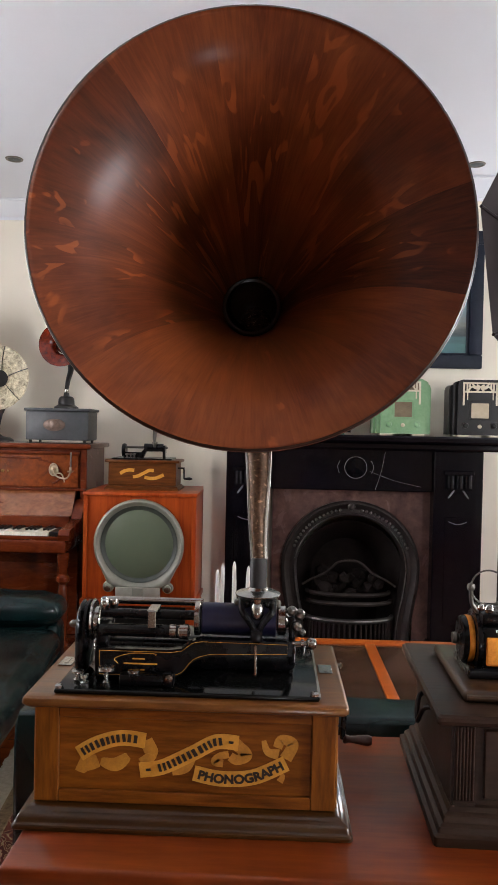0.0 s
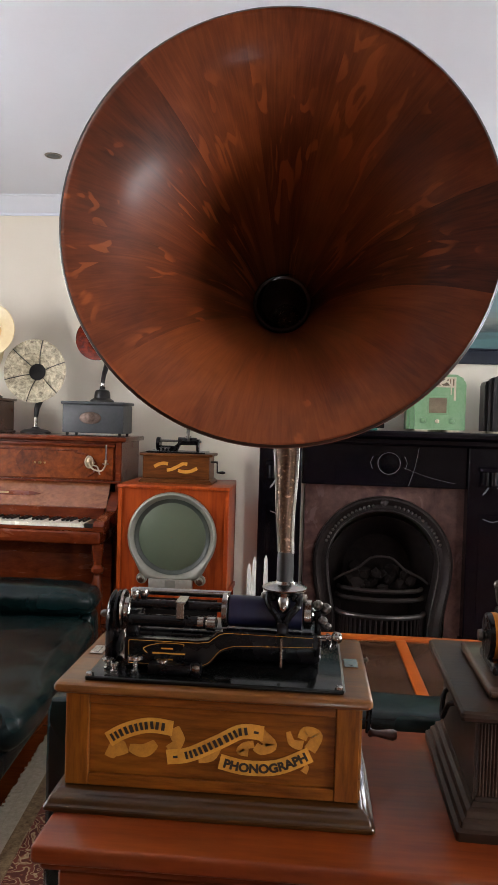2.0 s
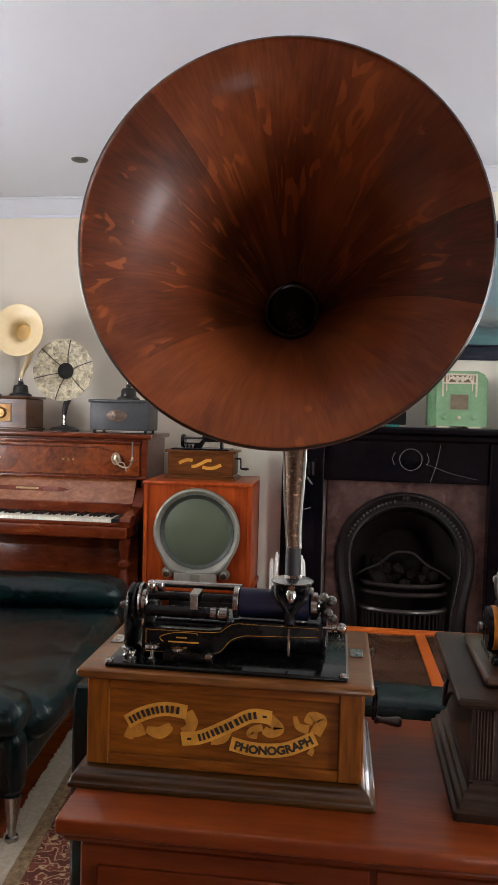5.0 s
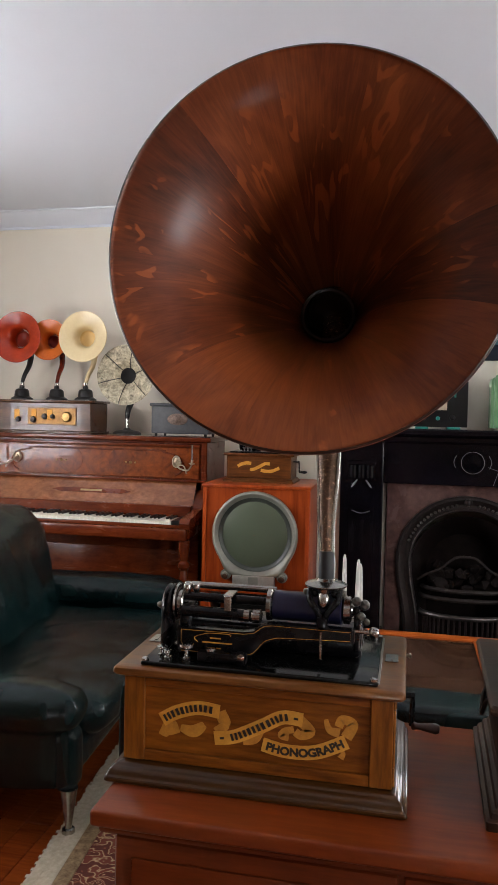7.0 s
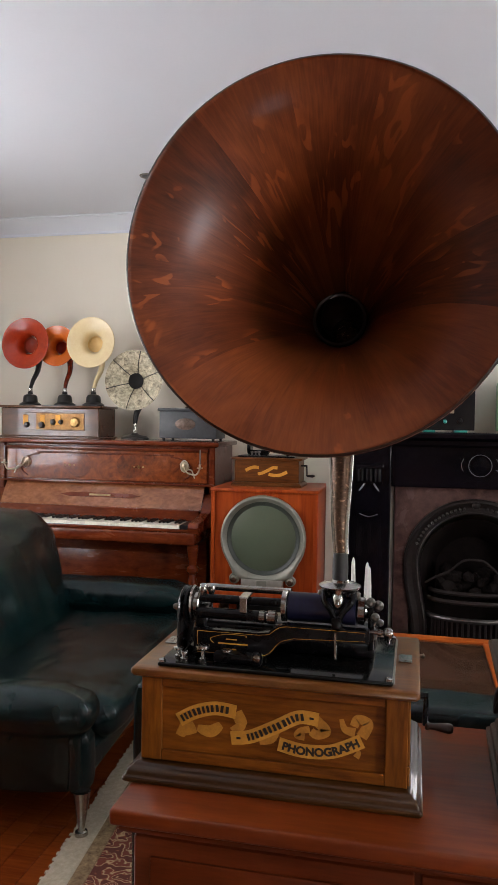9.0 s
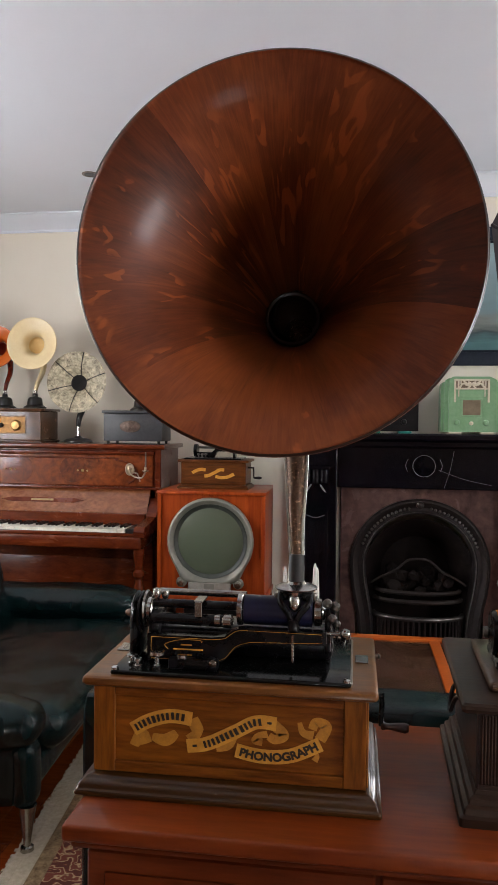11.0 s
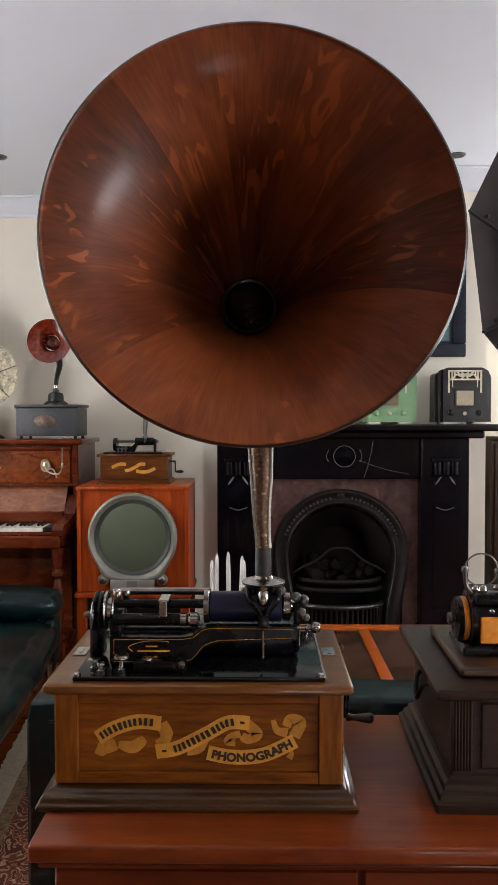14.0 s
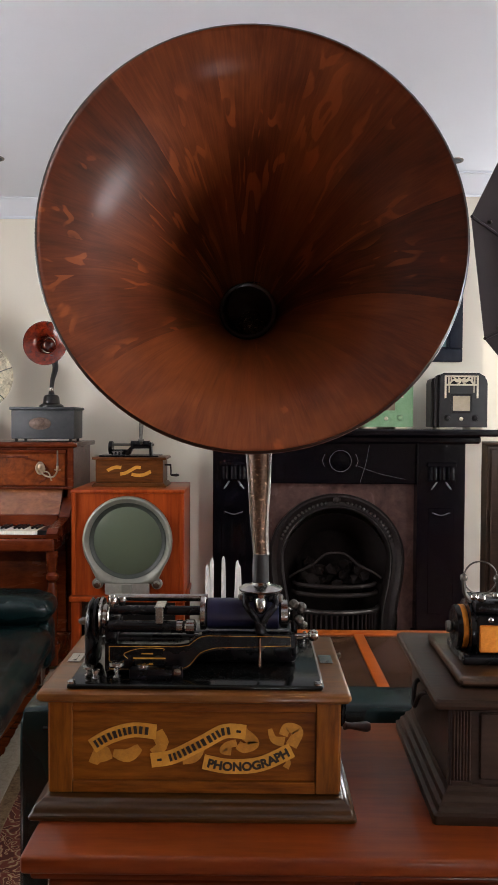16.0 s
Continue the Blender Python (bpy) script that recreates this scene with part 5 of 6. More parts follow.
# ---- behind the desk ----
def cushion(x0, x1, y0, y1, z0, z1, r=0.06, puff=0.03, seg=4, wrinkle=0.004, seed=0.0, cuts=9):
    """A stuffed leather block: rounded, a little swollen and creased."""
    bm = bmesh.new()
    box(bm, x0, x1, y0, y1, z0, z1)
    bmesh.ops.subdivide_edges(bm, edges=bm.edges, cuts=cuts, use_grid_fill=True)
    c = Vector(((x0 + x1) / 2, (y0 + y1) / 2, (z0 + z1) / 2))
    h = Vector(((x1 - x0) / 2, (y1 - y0) / 2, (z1 - z0) / 2))
    for v in bm.verts:
        d = v.co - c
        core = Vector([max(-h[i] + r, min(h[i] - r, d[i])) for i in range(3)])
        e = d - core
        q = Vector([d[i] / h[i] for i in range(3)])
        if e.length > 1e-6:
            e = e.normalized() * r
        out = core + e
        ax_ = max(range(3), key=lambda i: abs(q[i]))
        b = [i for i in range(3) if i != ax_]
        swell = puff * max(0.0, 1 - q[b[0]] ** 2) * max(0.0, 1 - q[b[1]] ** 2)
        out[ax_] += math.copysign(swell, q[ax_])
        n = noise.noise(Vector((out.x * 7 + seed, out.y * 7, out.z * 5))) + 0.6 * noise.noise(Vector((out.x * 17, out.y * 4 + seed, out.z * 17)))
        out += (e.normalized() if e.length > 1e-6 else Vector()) * n * wrinkle
        v.co = c + out
    return bm


def metal_foot(x, y, h, parent):
    part("foot", turned(bmesh.new(), (x, y, h), (x, y, 0), [(0.030, 0), (0.026, 0.1), (0.011, 0.82), (0.012, 0.86), (0.020, 0.88), (0.022, 0.95), (0.020, 1)], 18), CHROME, parent, "tapered chrome foot")


sofa = thing("leather_sofa", pose(-0.775, 0.985, 0, 0, 0, 4.5), "dark green leather sofa with rolled arms and chrome feet", "sofa")
part("seat_base", cushion(-1.15, -0.02, 0.06, 1.62, 0.13, 0.27, r=0.05, puff=0.01), LEATHER, sofa)
part("seat_cushion", cushion(-0.72, 0.03, 0.21, 1.44, 0.22, 0.375, r=0.07, puff=0.025, wrinkle=0.010, seed=3.1, cuts=22), LEATHER, sofa, "creased seat cushion")
bk = cushion(-0.93, -0.56, 0.18, 1.42, 0.28, 0.875, r=0.12, puff=0.05, wrinkle=0.012, seed=7.7, cuts=26)
for v in bk.verts:
    v.co.x -= (v.co.z - 0.36) * 0.24
    v.co.x += 0.014 * math.sin(v.co.y * 24 + v.co.z * 9 + 2 * math.sin(v.co.y * 7)) * max(0.0, 1 - abs(v.co.z - 0.50) * 3.2)
part("backrest", bk, LEATHER, sofa, "tall creased backrest cushion")
part("back_panel", cushion(-1.18, -0.98, 0.06, 1.62, 0.13, 0.74, r=0.06, puff=0.01), LEATHER, sofa)
for y0, y1, zt in ((-0.02, 0.18, 0.472), (1.43, 1.69, 0.500)):
    arm = part("arm", cushion(-1.13, -0.05, y0 + 0.045, y1 - 0.045, 0.13, zt - 0.08, r=0.04, puff=0.006, seed=y0), LEATHER, sofa)
    part("arm_roll", cushion(-1.10, 0.012, y0, y1, zt - 0.150, zt, r=0.074, puff=0.010, wrinkle=0.006, seed=y0 * 3), LEATHER, arm, "padded arm roll")
    part("arm_front", cushion(-0.07, 0.004, y0 + 0.050, y1 - 0.050, 0.135, zt - 0.135, r=0.030, puff=0.004, wrinkle=0.002), LEATHER, arm, "padded front panel of the arm")
for x, y in ((-0.018, 0.05), (-0.06, 1.60), (-1.06, 0.10), (-1.06, 1.58)):
    metal_foot(x, y, 0.15, sofa)

settee = thing("leather_settee", pose(0.52, 0.56, 0, 0, 0, 0), "low black leather settee with its back to the sideboard", "sofa")
def st(x0, x1, y0, y1, z0, z1, **k):
    return cushion(x0 - 0.45, x1 - 0.45, y0 - 0.60, y1 - 0.60, z0, z1, **k)
part("backrest", st(-0.455, 1.45, 0.44, 0.60, 0.12, 0.756, r=0.028, puff=0.006, wrinkle=0.003, cuts=16), LEATHER, settee, "smooth leather back with rounded top")
part("back_piping", tube(bmesh.new(), [(x - 0.45, -0.163, 0.716) for x in (-0.40, 0.3, 1.0, 1.40)], [0.004] * 4, 8), LEATHER, settee)
part("seat", st(-0.40, 1.40, 0.58, 1.02, 0.12, 0.36, r=0.06, puff=0.02), LEATHER, settee)
for x in (-0.38, 1.37):
    for y in (0.50, 0.95):
        metal_foot(x - 0.45, y - 0.60, 0.14, settee)

# coffee table with smoked panels
table = thing("coffee_table", pose(0.552, 1.520, 0), "orange pine coffee table with smoked glossy panels", "table")
TX0, TX1, TY0, TY1 = -0.62, 0.62, -0.50, 0.56
for x0, x1, y0, y1 in ((TX0, TX1, TY1 - 0.06, TY1), (TX0, TX1, TY0, TY0 + 0.06), (TX0, TX0 + 0.06, TY0 + 0.061, TY1 - 0.061), (TX1 - 0.06, TX1, TY0 + 0.061, TY1 - 0.061), (-0.03, 0.012, TY0 + 0.061, TY1 - 0.061)):
    part("rail", one_box(x0, x1, y0, y1, 0.405, 0.45, 0.004, 2), TABLEWOOD, table)
for x0, x1 in ((TX0 + 0.061, -0.031), (0.013, TX1 - 0.061)):
    part("top_panel", one_box(x0, x1, TY0 + 0.061, TY1 - 0.061, 0.434, 0.443), SMOKED, table, "smoked glossy panel")
for x in (TX0 + 0.04, TX1 - 0.04):
    for y in (TY0 + 0.04, TY1 - 0.04):
        part("leg", one_box(x - 0.03, x + 0.03, y - 0.03, y + 0.03, 0.008, 0.404, 0.004, 1), TABLEWOOD, table)

# candle stand on the floor by the hearth
cs = thing("candle_stand", pose(-0.043, 2.42, 0), "slim steel candle stand with white tapered candles", "candle holder")
part("base", lathe(bmesh.new(), [(0.10, 0), (0.10, 0.012), (0.03, 0.022), (0.012, 0.04)], 28, None, True), STEEL, cs)
part("stem", turned(bmesh.new(), (0, 0, 0.03), (0, 0, 0.49), [(0.012, 0), (0.009, 0.1), (0.009, 0.9), (0.014, 1)], 14), STEEL, cs)
for k, (dx, dy, dz, top) in enumerate(((-0.078, 0.0, -0.02, 0.662), (-0.062, 0.04, -0.01, 0.686), (0.0, 0.0, 0.0, 0.703), (0.061, 0.0, -0.02, 0.684), (0.074, 0.04, -0.03, 0.655))):
    part("arm", tube(bmesh.new(), spline([(0, 0, 0.42), (dx * 0.5, dy * 0.5, 0.425 + dz), (dx, dy, 0.455 + dz), (dx, dy, 0.485 + dz)], 5), [0.005] * 16, 8), STEEL, cs)
    part("cup", lathe(bmesh.new(), [(0.004, 0.480), (0.016, 0.488), (0.022, 0.498), (0.021, 0.500), (0.011, 0.496), (0.009, 0.512)], 18, pose(dx, dy, dz)), CHROME, cs)
    part("candle", turned(bmesh.new(), (dx, dy, 0.497 + dz), (dx + (0.004 if k % 2 else -0.002), dy, top), [(0.0115, 0), (0.0105, 0.5), (0.0085, 0.88), (0.006, 0.95), (0.002, 1)], 16), WAX, cs, "white tapered candle")

# ---- carpet ----
rug = thing("rug", pose(-0.775, 0.79, 0.0, 0, 0, 5.0), "worn red and beige patterned rug with pale fringe", "rug")
part("field", one_box(0.098, 2.6, -2.3, 2.2, 0.0005, 0.008, 0.002, 1), RUG, rug, "dense scroll pattern")
part("border", one_box(0.050, 0.0975, -2.3, 2.2, 0.0005, 0.0078, 0.002, 1), BORDER, rug, "beige patterned border band")
part("selvage", one_box(0.0, 0.0495, -2.3, 2.2, 0.0005, 0.0060, 0.002, 1), FRINGE, rug, "pale woven end")
rr_ = random.Random(11)
fr = bmesh.new()
for k in range(420):
    y = -2.3 + 4.5 * k / 420
    box(fr, -0.030 - rr_.random() * 0.012, 0.0, y, y + 0.0122, 0.0006, 0.0045 + rr_.random() * 0.0006, m=Matrix.Translation((0, rr_.uniform(-0.0006, 0.0006), 0)))
tagged(part("fringe", fr, FRINGE, rug, "short pale wool fringe"), kind="stuff")

# ---- piano ----
PX0, PX1 = -2.62, -1.185
piano = thing("upright_piano", pose(-1.655, 3.31, 0), "upright mahogany piano with burl panels and brass sconces", "piano")
def pn(x0, x1, y0, y1, z0, z1, bev=0.004, seg=1):
    return one_box(x0 + 1.9, x1 + 1.9, y0 - 3.2, y1 - 3.2, z0, z1, bev, seg)
part("lid", pn(PX0 - 0.025, PX1 + 0.03, 3.015, 3.50, 1.19, 1.218, 0.008, 3), PIANO, piano)
for x0, x1 in ((PX0, PX0 + 0.035), (PX1 - 0.035, PX1)):
    part("side", pn(x0, x1, 3.05, 3.49, 0.03, 1.189), PIANO, piano)
part("back", pn(PX0 + 0.036, PX1 - 0.036, 3.42, 3.48, 0.05, 1.188), PIANO, piano)
up = part("upper_door", pn(PX0 + 0.036, PX1 - 0.036, 3.07, 3.09, 0.955, 1.188), PIANO, piano)
part("burl_panel", pn(PX0 + 0.05, PX1 - 0.05, 3.060, 3.0695, 0.966, 1.152, 0.003), BURL, up, "glossy burl panel")
lm = bmesh.new()
for k in (-1, 1):
    cxm = (PX0 + PX1) / 2 + 1.9
    tube(lm, spline([(cxm, -0.144, 1.132), (cxm + k * 0.42, -0.144, 1.132), (cxm + k * 0.44, -0.144, 1.122), (cxm + k * 0.52, -0.144, 1.105), (cxm + k * 0.565, -0.144, 1.06), (cxm + k * 0.555, -0.144, 1.01), (cxm + k * 0.52, -0.144, 0.985)], 6), [0.005] * 37, 8)
part("line_moulding", lm, PIANO, up, "dark curved line moulding")
part("panel_moulding", pn(PX0 + 0.04, PX1 - 0.04, 3.045, 3.069, 1.155, 1.176, 0.006, 2), PIANO, up)
part("lower_moulding", pn(PX0, PX1 - 0.0, 3.02, 3.068, 0.948, 0.962, 0.005, 2), PIANO, up)
for sx in (-1, 1):
    ov = bmesh.new()
    lathe(ov, [(0.084, 0), (0.083, 0.0012), (0.001, 0.0014)], 40, Matrix.Translation(((PX0 + PX1) / 2 + 1.9 + sx * 0.17, 3.0598 - 3.2, 1.062)) @ Matrix.Rotation(radians(90), 4, "X"), squash=(1.0, 0.95))
    part("round_inlay", ov, BURL_DARK, up, "round burl inlay")
    kn = bmesh.new()
    for dx in (-0.03, 0, 0.03):
        lathe(kn, [(0.010 if dx == 0 else 0.006, 0), (0.006, 0.004), (0.001, 0.006)], 10, Matrix.Translation(((PX0 + PX1) / 2 + 1.9 + sx * 0.23 + dx, 3.0575 - 3.2, 1.055)) @ Matrix.Rotation(radians(90), 4, "X"))
    part("brass_boss", kn, BRASS, up, "small brass ornament")
fb = bmesh.new()
prism(fb, [(3.062 - 3.2, 0.947), (3.045 - 3.2, 0.947), (2.965 - 3.2, 0.815), (2.965 - 3.2, 0.80), (3.062 - 3.2, 0.80)], PX0 + 0.06 + 1.9, PX1 - 0.06 + 1.9, "x")
fall = part("fallboard", fb, FALL, piano, "raised sloping fallboard in figured walnut", 20)
inl = bmesh.new()
mid = (PX0 + PX1) / 2 + 1.9
slope = Matrix.Translation((mid, 3.003 - 3.2, 0.878)) @ Matrix.Rotation(radians(-31), 4, "X")
prism(inl, [(-0.26, 0.0), (-0.20, 0.014), (0.20, 0.014), (0.26, 0.0), (0.20, -0.014), (-0.20, -0.014)], -0.004, 0.004)
bmesh.ops.transform(inl, matrix=slope, verts=inl.verts)
part("inlay", inl, PIANO, fall, "dark inlaid panel")
part("maker_bar", one_box(-0.07, 0.07, -0.006, -0.004, -0.006, 0.006, m=slope), BRASS, fall)
part("key_bed", pn(PX0 + 0.02, PX1 - 0.02, 2.70, 3.06, 0.645, 0.715, 0.012, 3), PIANO, piano)
part("key_slip", pn(PX0 + 0.06, PX1 - 0.06, 2.712, 2.735, 0.7155, 0.734, 0.004, 2), PIANO, piano)
part("key_frame", pn(PX0 + 0.06, PX1 - 0.06, 2.736, 3.05, 0.7155, 0.724), EBONY, piano)
part("name_rail", pn(PX0 + 0.06, PX1 - 0.06, 2.93, 2.964, 0.724, 0.815), PIANO, piano)
for x0, x1 in ((PX0 + 0.0, PX0 + 0.058), (PX1 - 0.058, PX1)):
    ck = bmesh.new()
    prism(ck, [(2.70 - 3.2, 0.7155), (3.048 - 3.2, 0.7155), (3.048 - 3.2, 0.90), (3.0 - 3.2, 0.86), (2.95 - 3.2, 0.80), (2.80 - 3.2, 0.775), (2.72 - 3.2, 0.77), (2.695 - 3.2, 0.745)], x0 + 1.9, x1 + 1.9, "x")
    part("cheek", ck, PIANO, piano, "", 20)
NW = 52
kx0, kx1 = PX0 + 0.062 + 1.9, PX1 - 0.062 - 0.06 + 1.9
kw = (kx1 - kx0) / NW
wk = mesh_of("white_key", one_box(-kw / 2 + 0.0006, kw / 2 - 0.0006, -0.185, 0.0, 0.0, 0.026, 0.001, 1), IVORY)
blk = mesh_of("black_key", one_box(-0.0055, 0.0055, -0.11, 0.0, 0.0, 0.038, 0.002, 1), EBONY)
for i in range(NW):
    piece("white_key", wk, piano, pose(kx0 + (i + 0.5) * kw, 2.929 - 3.2, 0.7245))
    if i % 7 in (0, 1, 3, 4, 5) and i < NW - 1:
        piece("black_key", blk, piano, pose(kx0 + (i + 1) * kw, 2.929 - 3.2, 0.7245))
part("key_block", pn(PX1 - 0.118, PX1 - 0.060, 2.738, 2.929, 0.7245, 0.755, 0.003), EBONY, piano)
part("lower_door", pn(PX0 + 0.036, PX1 - 0.036, 3.02, 3.04, 0.13, 0.60), PIANO, piano)
part("lower_frame", pn(PX0 + 0.14, PX1 - 0.14, 3.008, 3.0195, 0.19, 0.54, 0.006, 2), PIANO, piano)
part("lower_rail", pn(PX0 + 0.036, PX1 - 0.036, 3.0, 3.05, 0.602, 0.644), PIANO, piano)
part("plinth", pn(PX0, PX1, 2.99, 3.49, 0.03, 0.128), PIANO, piano)
for x in (PX0 + 0.045, PX1 - 0.045):
    part("front_leg", turned(bmesh.new(), (x + 1.9, 2.76 - 3.2, 0.14), (x + 1.9, 2.76 - 3.2, 0.645), [(0.028, 0), (0.036, 0.04), (0.022, 0.08), (0.026, 0.14), (0.032, 0.40), (0.030, 0.55), (0.020, 0.66), (0.036, 0.70), (0.036, 0.74), (0.022, 0.77), (0.030, 0.86), (0.034, 0.94), (0.034, 1)], 20), PIANO, piano, "turned front leg")
    part("toe_block", pn(x - 0.042, x + 0.042, 2.71, 2.99, 0.03, 0.139, 0.008, 2), PIANO, piano)
    for y in (2.76, 3.40):
        part("castor", turned(bmesh.new(), (x - 0.012 + 1.9, y - 3.2, 0.016), (x + 0.012 + 1.9, y - 3.2, 0.016), [(0.014, 0), (0.016, 0.2), (0.016, 0.8), (0.014, 1)], 14), BRASS, piano)
for sx, x in ((-1, PX1 - 0.19), (1, PX0 + 0.19)):
    ox, oy, oz = x + 1.9, 3.058 - 3.2, 1.068
    sc = bmesh.new()
    lathe(sc, [(0.030, 0), (0.026, 0.006), (0.012, 0.010), (0.010, 0.016), (0.001, 0.018)], 20, Matrix.Translation((ox, oy, oz)) @ Matrix.Rotation(radians(90), 4, "X"))
    tube(sc, [(ox + 0.024 * math.cos(a), oy - 0.012, oz + 0.034 * math.sin(a)) for a in [k * math.pi / 10 for k in range(21)]], [0.004] * 21, 8)
    tube(sc, spline([(ox, oy - 0.016, oz), (ox - sx * 0.03, oy - 0.05, oz - 0.035), (ox - sx * 0.09, oy - 0.07, oz - 0.045), (ox - sx * 0.115, oy - 0.07, oz - 0.01)], 6), [0.005] * 19, 8)
    tube(sc, spline([(ox - sx * 0.02, oy - 0.012, oz - 0.02), (ox - sx * 0.05, oy - 0.02, oz - 0.025), (ox - sx * 0.07, oy - 0.03, oz - 0.07)], 5), [0.004] * 11, 8)
    q = part("sconce", sc, PALEBRASS, piano, "scrolled brass candle sconce")
    part("drip_pan", lathe(bmesh.new(), [(0.004, 0), (0.018, 0.006), (0.020, 0.010), (0.007, 0.009), (0.007, 0.03)], 16, pose(ox - sx * 0.115, oy - 0.07, oz - 0.012)), PALEBRASS, q)
    part("candle_tube", rod(bmesh.new(), (ox - sx * 0.115, oy - 0.07, oz + 0.018), (ox - sx * 0.115, oy - 0.07, oz + 0.105), 0.005, 0.0045, 10), STEEL, q)

# ---- on the piano ----
PT = 1.218
rad = thing("wooden_radio", pose(-2.090, 3.412, PT), "long polished walnut radio with brass dials", "radio")
part("case", one_box(-0.345, 0.345, -0.13, 0.14, 0.012, 0.195, 0.004, 1), RADIOWOOD, rad)
part("lid", one_box(-0.36, 0.36, -0.145, 0.15, 0.1955, 0.212, 0.005, 2), RADIOWOOD, rad)
part("base", one_box(-0.355, 0.355, -0.14, 0.148, 0.0, 0.0115, 0.003, 1), RADIOWOOD, rad)
part("dial_panel", one_box(-0.17, 0.25, -0.134, -0.1305, 0.05, 0.165, 0.002, 1), RADIOWOOD, rad, "dark dial panel")
for x, z, r in ((-0.155, 0.085, 0.018), (-0.05, 0.085, 0.022), (0.03, 0.105, 0.020), (0.085, 0.105, 0.016), (0.185, 0.105, 0.034)):
    part("knob", lathe(bmesh.new(), [(r, 0), (r, 0.004), (r * 0.8, 0.012), (r * 0.75, 0.018), (0.001, 0.020)], 22, pose(x, -0.1345, z, 90, 0, 0)), EBONY if r < 0.03 else BRASS, rad)
for x in (-0.165, -0.045, 0.065):
    part("dial_plate", one_box(x - 0.018, x + 0.018, -0.1385, -0.1362, 0.085, 0.150, 0.001, 1), GOLD, rad)
part("escutcheon", one_box(-0.09, 0.245, -0.136, -0.1345, 0.055, 0.160, 0.001, 1), OLDGILT, rad, "tarnished gilt dial escutcheon")


def horn_speaker(x, y, z, m_bell, m_neck, r, h, label, lean=0.0, tilt=4.0, turn=0.0):
    """An old horn loudspeaker: domed black base, swan neck and round bell facing the room."""
    p = thing("horn_loudspeaker", pose(x, y, z, 0, 0, turn), label, "loudspeaker", "horn loudspeakers")
    part("base", lathe(bmesh.new(), [(0.072, 0), (0.072, 0.010), (0.060, 0.018), (0.050, 0.024), (0.046, 0.060), (0.038, 0.072), (0.018, 0.078), (0.016, 0.095), (0.001, 0.095)], 28, None, True), EBONY, p, "domed black base")
    part("neck_ring", lathe(bmesh.new(), [(0.014, 0.095), (0.016, 0.100), (0.014, 0.118)], 18), CHROME, p)
    pts = spline([(0, 0, 0.112), (0.004 + lean * 0.2, 0.015, 0.17), (0.012 + lean * 0.5, 0.045, 0.24), (lean, 0.060, h - 0.06), (lean, 0.035, h - 0.008), (lean, -0.018, h)], 6)
    part("neck", tube(bmesh.new(), pts, [0.012 + 0.019 * (i / (len(pts) - 1)) ** 1.3 for i in range(len(pts))], 18), m_neck, p, "curved neck", 50)
    m = Matrix.Translation((lean, -0.03, h)) @ Matrix.Rotation(radians(90 - tilt), 4, "X")
    inner = [(0.056 * r / 0.17, 0.0), (0.061 * r / 0.17, 0.030), (0.068 * r / 0.17, 0.062), (0.086 * r / 0.17, 0.086), (0.13 * r / 0.17, 0.101), (r, 0.110)]
    inner = [(v.x, v.z) for v in spline([(a, 0, b) for a, b in inner], 4)]
    part("bell", lathe(bmesh.new(), inner + [(r + 0.004, 0.110), (r + 0.005, 0.106)] + [(a + 0.004, b - 0.004) for a, b in reversed(inner)], 48, m), m_bell, p, "", 60)
    # weaker glow down the throat is put into a deeper colour
    part("throat", lathe(bmesh.new(), [(0.0565 * r / 0.17, 0.030), (0.052 * r / 0.17, 0.012), (0.035 * r / 0.17, 0.002), (0.001, 0.0)], 28, m), {"red_celluloid": DEEPRED, "orange_celluloid": DEEPRED, "ivory_celluloid": HONEY}.get(m_bell.name, m_bell), p, "throat in a deeper colour where less light glows through")
    return p


RT = PT + 0.213
horn_speaker(-2.325, 3.462, RT, REDHORN, EBONY, 0.164, 0.400, "red celluloid horn loudspeaker on a black base", lean=0.035)
horn_speaker(-2.085, 3.490, RT, ORANGEHORN, TORTOISE, 0.130, 0.385, "orange celluloid horn loudspeaker with dark swan neck", lean=0.005)
horn_speaker(-1.855, 3.442, RT, CREAMHORN, CREAMHORN, 0.160, 0.400, "ivory celluloid horn loudspeaker on a black base", lean=0.038)

cone = thing("cone_loudspeaker", pose(-1.545, 3.40, PT), "round mottled parchment loudspeaker with black centre", "loudspeaker")
part("foot", lathe(bmesh.new(), [(0.095, 0), (0.095, 0.010), (0.075, 0.022), (0.03, 0.030), (0.018, 0.040)], 28, None, True, squash=(1.0, 0.7)), EBONY, cone, "black moulded foot")
part("sleeve", rod(bmesh.new(), (0, 0, 0.036), (0, 0, 0.105), 0.012, 0.011, 14), CHROME, cone)
part("neck", tube(bmesh.new(), spline([(0, 0, 0.10), (0.004, 0.01, 0.16), (0.018, 0.05, 0.24), (0.02, 0.085, 0.335), (0.01, 0.06, 0.375), (0.008, 0.040, 0.377)], 5), [0.013 + 0.001 * i for i in range(26)], 14), EBONY, cone, "black curved neck")
cm = Matrix.Translation((0.005, 0.01, 0.377)) @ Matrix.Rotation(radians(86), 4, "X")
N6 = 6
